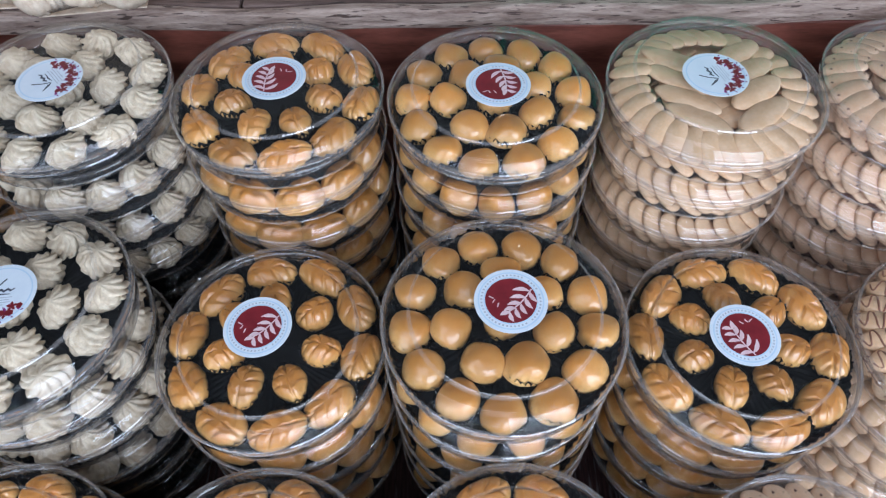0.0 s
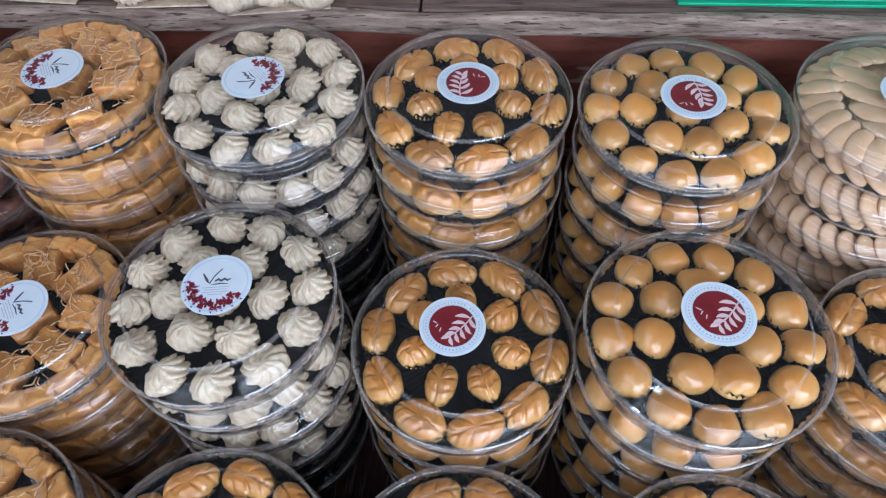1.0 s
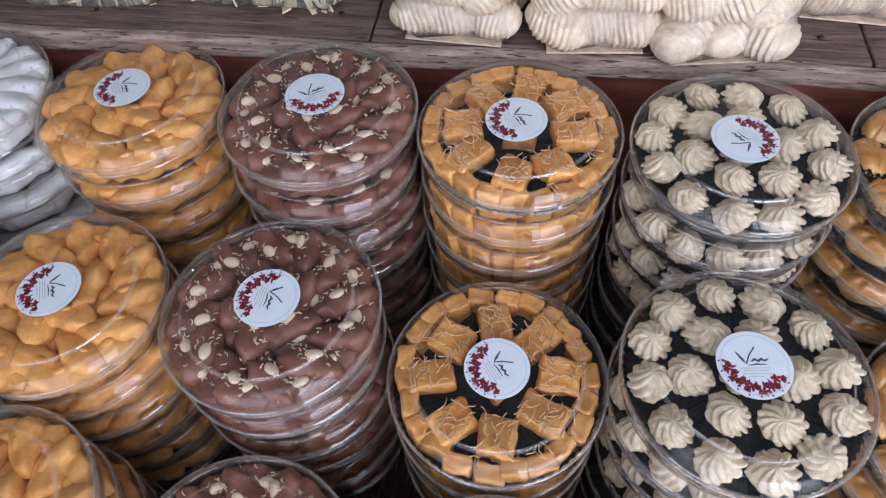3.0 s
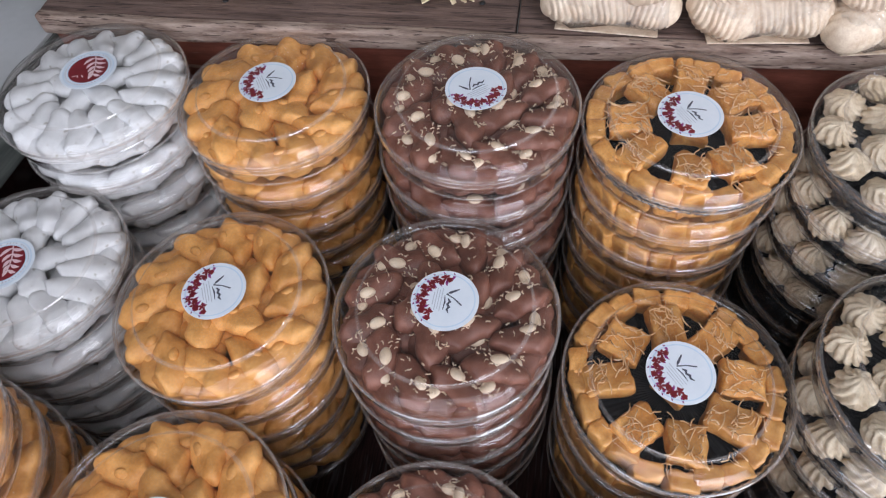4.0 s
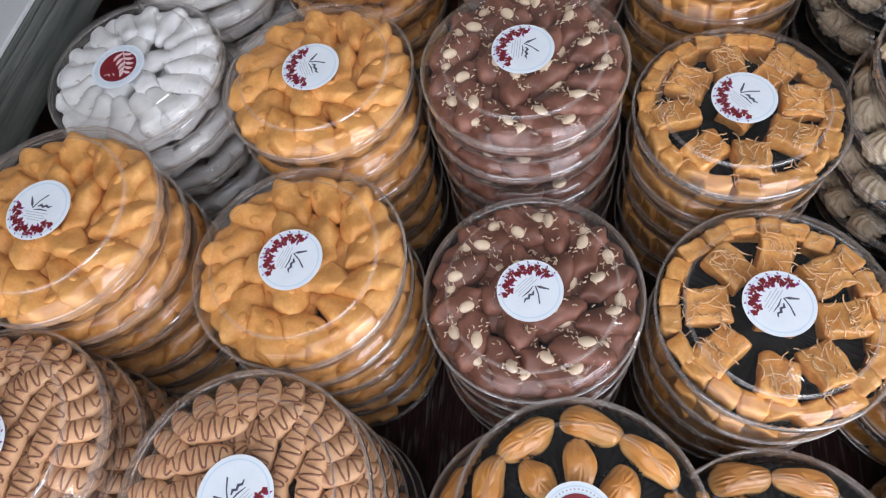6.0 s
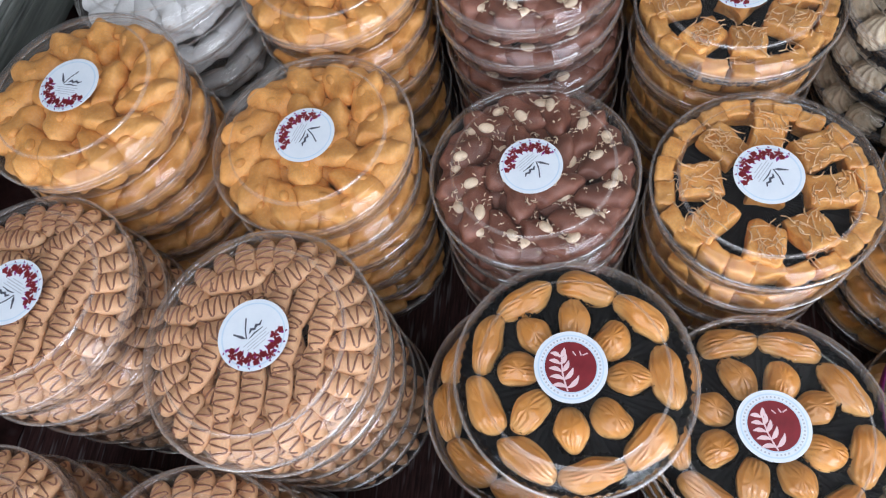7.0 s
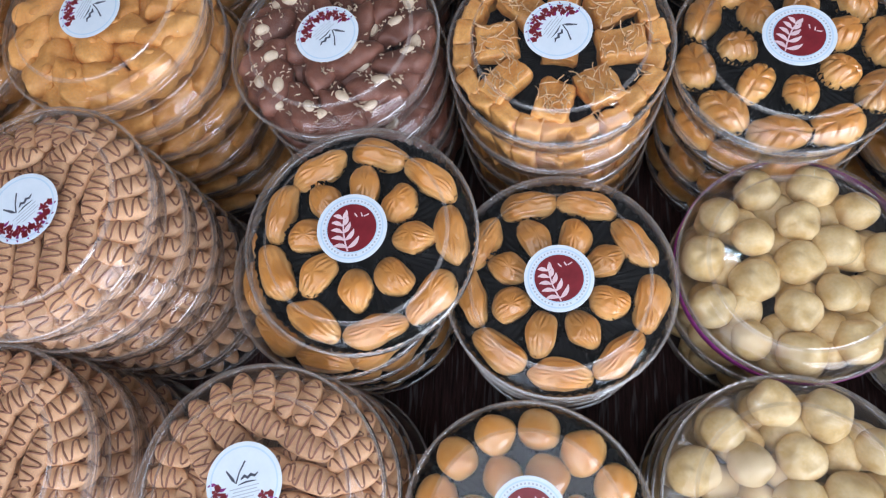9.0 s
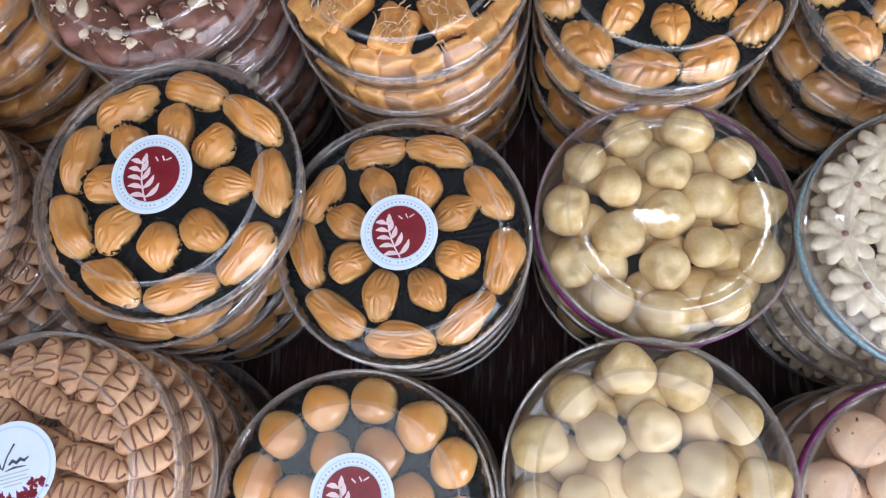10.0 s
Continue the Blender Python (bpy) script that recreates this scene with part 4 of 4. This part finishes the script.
# the counter stands a little askew to the bin
EDGE_LINE = Matrix.Translation((-1.248, 0.34, 0)) @ Matrix.Rotation(radians(-6.3), 4, "Z")
bin_ob = new("display_bin")
tagged(bin_ob, "wooden display bin with a dark red-brown inside", "display bin")
part("base_board", box_bm((2.32, 1.12, 0.03), (-0.20, 0.01, BASE - 0.016), 0.003), DARKBASE, bin_ob)
part("back_board", box_bm((2.2, 0.018, 0.334), (-0.12, 0.580, 0.867), 0.002), REDWOOD, bin_ob, "red-brown painted board")
# left board takes the dark base colour to paint the shade beside the tubs
part("left_board", box_bm((0.018, 1.16, 0.235), (-0.05, -0.33, 0.836), 0.003), DARKBASE, bin_ob, "board under the counter edge, coloured dark for the shaded gap", m=EDGE_LINE)
part("right_board", box_bm((0.03, 1.1, 0.334), (0.97, 0.0, 0.867), 0.004), REDWOOD, bin_ob)
part("front_board", box_bm((2.15, 0.03, 0.10), (-0.14, -0.56, 0.73), 0.004), REDWOOD, bin_ob)
for lx in (-1.15, 0.88):
    for ly in (-0.48, 0.5):
        part("leg", box_bm((0.06, 0.06, 0.70), (lx, ly, 0.35), 0.004), REDWOOD, bin_ob)

plank = new("back_shelf")
tagged(plank, "weathered grey plank shelf with a worn pale edge", "shelf")
for x0, x1 in ((-1.23, -0.702), (-0.700, -0.208), (-0.2055, 0.430), (0.432, 0.99)):
    part("plank", box_bm((x1 - x0, 0.235, 0.021), ((x0 + x1) / 2, 0.6935, 1.0475), 0.002, 24, 0.0012), PLANK, plank)
    part("plank", box_bm((x1 - x0, 0.262, 0.021), ((x0 + x1) / 2 + 0.03, 0.945, 1.0470), 0.002, 24, 0.0012), PLANK, plank)
part("worn_edge", box_bm((2.22, 0.012, 0.0235), (-0.12, 0.569, 1.0475), 0.003, 150, 0.0048), EDGE, plank, "worn pale front edge")
for x in (-1.02, -0.74, -0.66, -0.25, -0.165, 0.17, 0.39, 0.47):
    put("nail", lathe("nail", [(0.0003, 0.0018), (0.0028, 0.0014), (0.0034, 0.0), (0.0004, -0.001)], BLACKPL, 12), plank, Matrix.Translation((x, 0.606 + 0.012 * math.sin(x * 40), 1.0585)))
for lx in (-1.1, 0.9):
    part("leg", box_bm((0.05, 0.05, 1.03), (lx, 0.95, 0.518), 0.004), REDWOOD, plank)

side = new("side_counter")
tagged(side, "grey-white laminate counter beside the bin", "counter")
side.matrix_basis = EDGE_LINE
part("counter_top", box_bm((0.70, 1.7, 0.005), (-0.351, -0.05, 1.0345), 0.001), COUNTER, side)
for k, out in enumerate((0.0, 0.0016, -0.0006, 0.0012)):
    part("edge_strip", box_bm((0.70, 1.7, 0.0062), (-0.350 + out, -0.05, 1.0288 - 0.0066 * k), 0.0012, 40, 0.0006), GREYWOOD, side, "grey-green layered edge")
part("apron", box_bm((0.022, 1.7, 0.044), (-0.012, -0.05, 0.983), 0.002, 40, 0.0008), GREYWOOD, side, "grey-green weathered apron board")
part("counter_panel", box_bm((0.03, 1.5, 0.955), (-0.10, -0.05, 0.4785), 0.004), GREYWOOD, side)
part("counter_panel", box_bm((0.03, 1.5, 0.955), (-0.60, -0.05, 0.4785), 0.004), GREYWOOD, side)
part("rail", box_bm((0.53, 0.04, 0.05), (-0.35, -0.70, 0.981), 0.004), GREYWOOD, side)
part("rail", box_bm((0.53, 0.04, 0.05), (-0.35, 0.60, 0.981), 0.004), GREYWOOD, side)

pan = new("black_round_tray")
tagged(pan, "black round plastic tray with a printed paper inside", "tray")
pan.matrix_basis = Matrix.Translation((-1.420, 0.545, 1.037))
put("tray", lathe("tray", [(0.0004, 0), (0.09, 0), (0.098, 0.006), (0.104, 0.03), (0.112, 0.034), (0.112, 0.037), (0.102, 0.036), (0.096, 0.010), (0.0004, 0.004)], BLACKPL, 60), pan)
put("paper_disc", disc("paper_disc", 0, 0.080, 0.006, WHITE), pan, None, "white printed paper")
put("print_ring", disc("print_ring", 0.060, 0.068, 0.0068, GREYINK), pan)

crate = new("plastic_crate")
tagged(crate, "teal green plastic crate on the shelf", "crate")
crate.matrix_basis = Matrix.Translation((0.225, 0.72, 1.058))
for z in (0.003, 0.036, 0.068, 0.118):
    for sx, sy, w, d in ((0, -0.130, 0.35, 0.008), (0, 0.130, 0.35, 0.008), (-0.171, 0, 0.008, 0.252), (0.171, 0, 0.008, 0.252)):
        part("rail", box_bm((w, d, 0.012 if z > 0.1 else 0.0036), (sx, sy, z), 0.001), GREENP, crate)
for k in range(29):
    x = -0.168 + 0.012 * k
    for sy in (-0.130, 0.130):
        part("slat", box_bm((0.005, 0.004, 0.106), (x, sy, 0.062), 0.001), GREENP, crate)
for k in range(17):
    y = -0.12 + 0.015 * k
    for sx in (-0.171, 0.171):
        part("slat", box_bm((0.004, 0.005, 0.106), (sx, y, 0.062), 0.001), GREENP, crate)
part("bottom", box_bm((0.34, 0.255, 0.004), (0, 0, 0.004), 0.001), GREENP, crate)


def swirl(name, mat, r, seed):
    """A piped shell: a lump ringed with ridges."""
    def shape(u, v):
        w = math.asin(max(-1, min(1, v)))
        k = math.cos(w)
        q = 1 + 0.13 * abs(math.cos(19 * (v + 0.16 * math.cos(u))))
        return lump(Vector((r * 1.45 * v, r * k * q * math.cos(u), r * 0.9 * k * q * math.sin(u))), seed, 0.002)
    return grid_solid(name, shape, mat, 18, 96)


def chip_pile(name, mat, wx, wy, wz, count, seed):
    """Thin crisp shreds heaped up in a bag."""
    rng = random.Random(seed)
    verts, faces = [], []
    for _ in range(count):
        c = Vector((rng.uniform(-wx, wx), rng.uniform(-wy, wy), rng.uniform(0.004, wz)))
        m = Euler((rng.uniform(0, 6), rng.uniform(0, 6), rng.uniform(0, 6))).to_matrix()
        a, b, t = rng.uniform(0.006, 0.011), rng.uniform(0.003, 0.0055), 0.0008
        base = len(verts)
        for dx, dy, dz in ((-a, -b, -t), (a, -b, -t), (a, b, -t), (-a, b, -t), (-a, -b, t), (a, -b, t), (a, b, t), (-a, b, t)):
            verts.append(tuple(c + m @ Vector((dx, dy, dz))))
        faces += [tuple(base + i for i in f) for f in ((0, 3, 2, 1), (4, 5, 6, 7), (0, 1, 5, 4), (1, 2, 6, 5), (2, 3, 7, 6), (3, 0, 4, 7))]
    return mesh_from(name, verts, faces, mat, False)


MERINGUE = grained("baked_meringue", (0.56, 0.42, 0.30), (0.80, 0.68, 0.53), 0.6, 90, 0.3, 0.1)
CRISP = grained("pale_crisps", (0.55, 0.42, 0.26), (0.78, 0.66, 0.46), 0.6, 90, 0.3, 0.2)
swirls = [swirl("meringue", MERINGUE, r, i) for i, r in enumerate((0.024, 0.026, 0.022))]


def film_bag(wx, wy, wz):
    def shape(u, v):
        p = Vector((abs(math.cos(u)) ** 0.28 * math.copysign(1, math.cos(u)), abs(math.sin(u)) ** 0.28 * math.copysign(1, math.sin(u)), 0))
        k = (1 - abs(v) ** 14) ** 0.3
        return lump(Vector((wx * p.x * k, wy * p.y * k, wz * (v + 1) / 2)), 3, 0.006)
    return grid_solid("bag_film", shape, BAGFILM, 36, 16)


def food_bag(x, y, wx, wy, wz, kind, turn=0.0):
    b = new("snack_bag")
    tagged(b, "clear bag of pale piped meringues standing on the shelf" if kind == "meringue" else "clear bag of thin pale crisps on the shelf", "snack bag", "bags on the shelf")
    b.matrix_basis = Matrix.Translation((x, y, 1.059)) @ Matrix.Rotation(radians(turn), 4, "Z")
    put("film", film_bag(wx, wy, wz), b)
    if kind == "meringue":
        part("base_card", box_bm((2 * wx * 0.86, 2 * wy * 0.92, 0.0016), (0, 0, 0.0015), 0.0004), MERINGUE, b, "pale card in the base")
    rng = random.Random(int(x * 999))
    if kind == "meringue":
        for layer in range(3):
            for i in range(3):
                for row in (-1, 0, 1):
                    m = Matrix.Translation(((i - 1) * wx * 0.58 + rng.uniform(-0.004, 0.004), row * wy * 0.56 + rng.uniform(-0.004, 0.004), 0.024 + layer * 0.036))
                    put("meringue", swirls[rng.randrange(3)], b, m @ Matrix.Rotation(rng.uniform(-0.9, 0.9), 4, "Z") @ Matrix.Rotation(rng.uniform(-0.7, 0.7) * (0.35 if layer == 0 else 1), 4, "Y"))
    else:
        tagged(put("crisps", chip_pile("crisps", CRISP, wx * 0.92, wy * 0.9, wz * 0.9, 420, int(x * 99)), b), kind="stuff")


food_bag(-0.610, 0.630, 0.058, 0.060, 0.15, "meringue", -4)
food_bag(-0.475, 0.624, 0.055, 0.060, 0.15, "meringue", 4)
food_bag(-0.356, 0.618, 0.060, 0.060, 0.15, "meringue", 8)
food_bag(-0.215, 0.690, 0.060, 0.058, 0.13, "meringue", -6)
food_bag(-0.075, 0.700, 0.064, 0.058, 0.13, "meringue", 5)
food_bag(-1.030, 0.665, 0.080, 0.070, 0.10, "crisp", 3)
food_bag(-0.830, 0.670, 0.095, 0.060, 0.10, "crisp", -2)

# ---- stacks, from the back row to the front ----
stack("sugar", -1.118, 0.470, 1.067, "red", 30, off=(0, 0.008), phase=10)
stack("yellow", -0.932, 0.480, 1.058, "flower", 195, off=(-0.004, 0.004))
stack("choc", -0.729, 0.469, 1.075, "flower", 290, off=(-0.001, 0.003), phase=20)
stack("cheese", -0.538, 0.467, 1.066, "flower", 195, off=(-0.003, -0.003), phase=41)
stack("rosette", -0.344, 0.454, 1.073, "flower", 25, off=(-0.002, -0.004), phase=21)
stack("leaf", -0.154, 0.458, 1.065, "red", 190, phase=29)
stack("ball", 0.040, 0.447, 1.066, "red", 20, off=(0.002, -0.002), phase=9.7)
stack("tongue", 0.235, 0.456, 1.067, "flower", 0, off=(-0.005, -0.003), phase=4)
stack("rosy", 0.432, 0.458, 1.062, "flower", 0)

stack("sugar", -1.137, 0.292, 1.007, "red", 30, off=(-0.007, -0.008))
stack("yellow", -0.934, 0.275, 1.011, "flower", 190, off=(-0.002, 0), phase=7)
stack("choc", -0.735, 0.280, 1.020, "flower", 160, off=(0, 0.002), phase=13)
stack("cheese", -0.539, 0.261, 0.974, "flower", 200, phase=7)
stack("rosette", -0.348, 0.262, 1.022, "flower", 260, off=(0.002, 0.001), phase=11)
stack("leaf", -0.150, 0.256, 0.973, "red", 330, off=(-0.009, 0.005), phase=28)
stack("ball", 0.040, 0.252, 1.018, "red", 330, off=(0.005, 0.005), phase=19.5)
stack("leaf", 0.240, 0.255, 0.968, "red", 220, off=(-0.002, -0.002), phase=29)
stack("loop", 0.433, 0.247, 0.970, "flower", 0)

stack("yellow", -1.121, 0.092, 1.055, "flower", 245, off=(-0.002, 0.001))
stack("yellow", -0.920, 0.083, 1.000, "flower", 145, off=(-0.001, -0.004), phase=16)
stack("choc", -0.721, 0.078, 0.959, "flower", 120, off=(-0.001, -0.003), phase=10)
stack("cheese", -0.524, 0.071, 0.955, "flower", 130, off=(-0.001, 0.002), phase=39)
stack("leaf", -0.335, 0.070, 0.940, "red", 170, phase=7)
stack("leaf", -0.145, 0.066, 0.940, "red", 150)
stack("leaf", 0.046, 0.065, 0.950, "red", 0)
stack("rosy", 0.255, 0.055, 0.950, "flower", 0)

stack("stripe", -1.125, -0.092, 1.033, "flower", 50)
stack("stripe", -0.918, -0.112, 1.020, "flower", 300, off=(0.002, 0.002), phase=6)
stack("shell", -0.679, -0.105, 0.961, "red", 205, under=(-0.032, -0.012), off=(-0.002, 0.002), phase=4)
stack("shell", -0.522, -0.125, 0.905, "red", 215, phase=31)
stack("pale", -0.329, -0.101, 0.888, "", 0, PURPLE, phase=9)
stack("flower", -0.148, -0.120, 0.910, "", 0, TEAL)

stack("stripe", -1.140, -0.300, 0.981, "flower", 270)
stack("stripe", -0.955, -0.298, 0.976, "flower", 270)
stack("stripe", -0.736, -0.303, 0.961, "flower", 270, off=(-0.004, 0.01), phase=80)
stack("ball", -0.544, -0.317, 0.907, "red", 215, off=(0.002, 0.012))
stack("pale", -0.351, -0.288, 0.901, "")
stack("thumb", -0.163, -0.308, 0.900, "", 0, PURPLE)
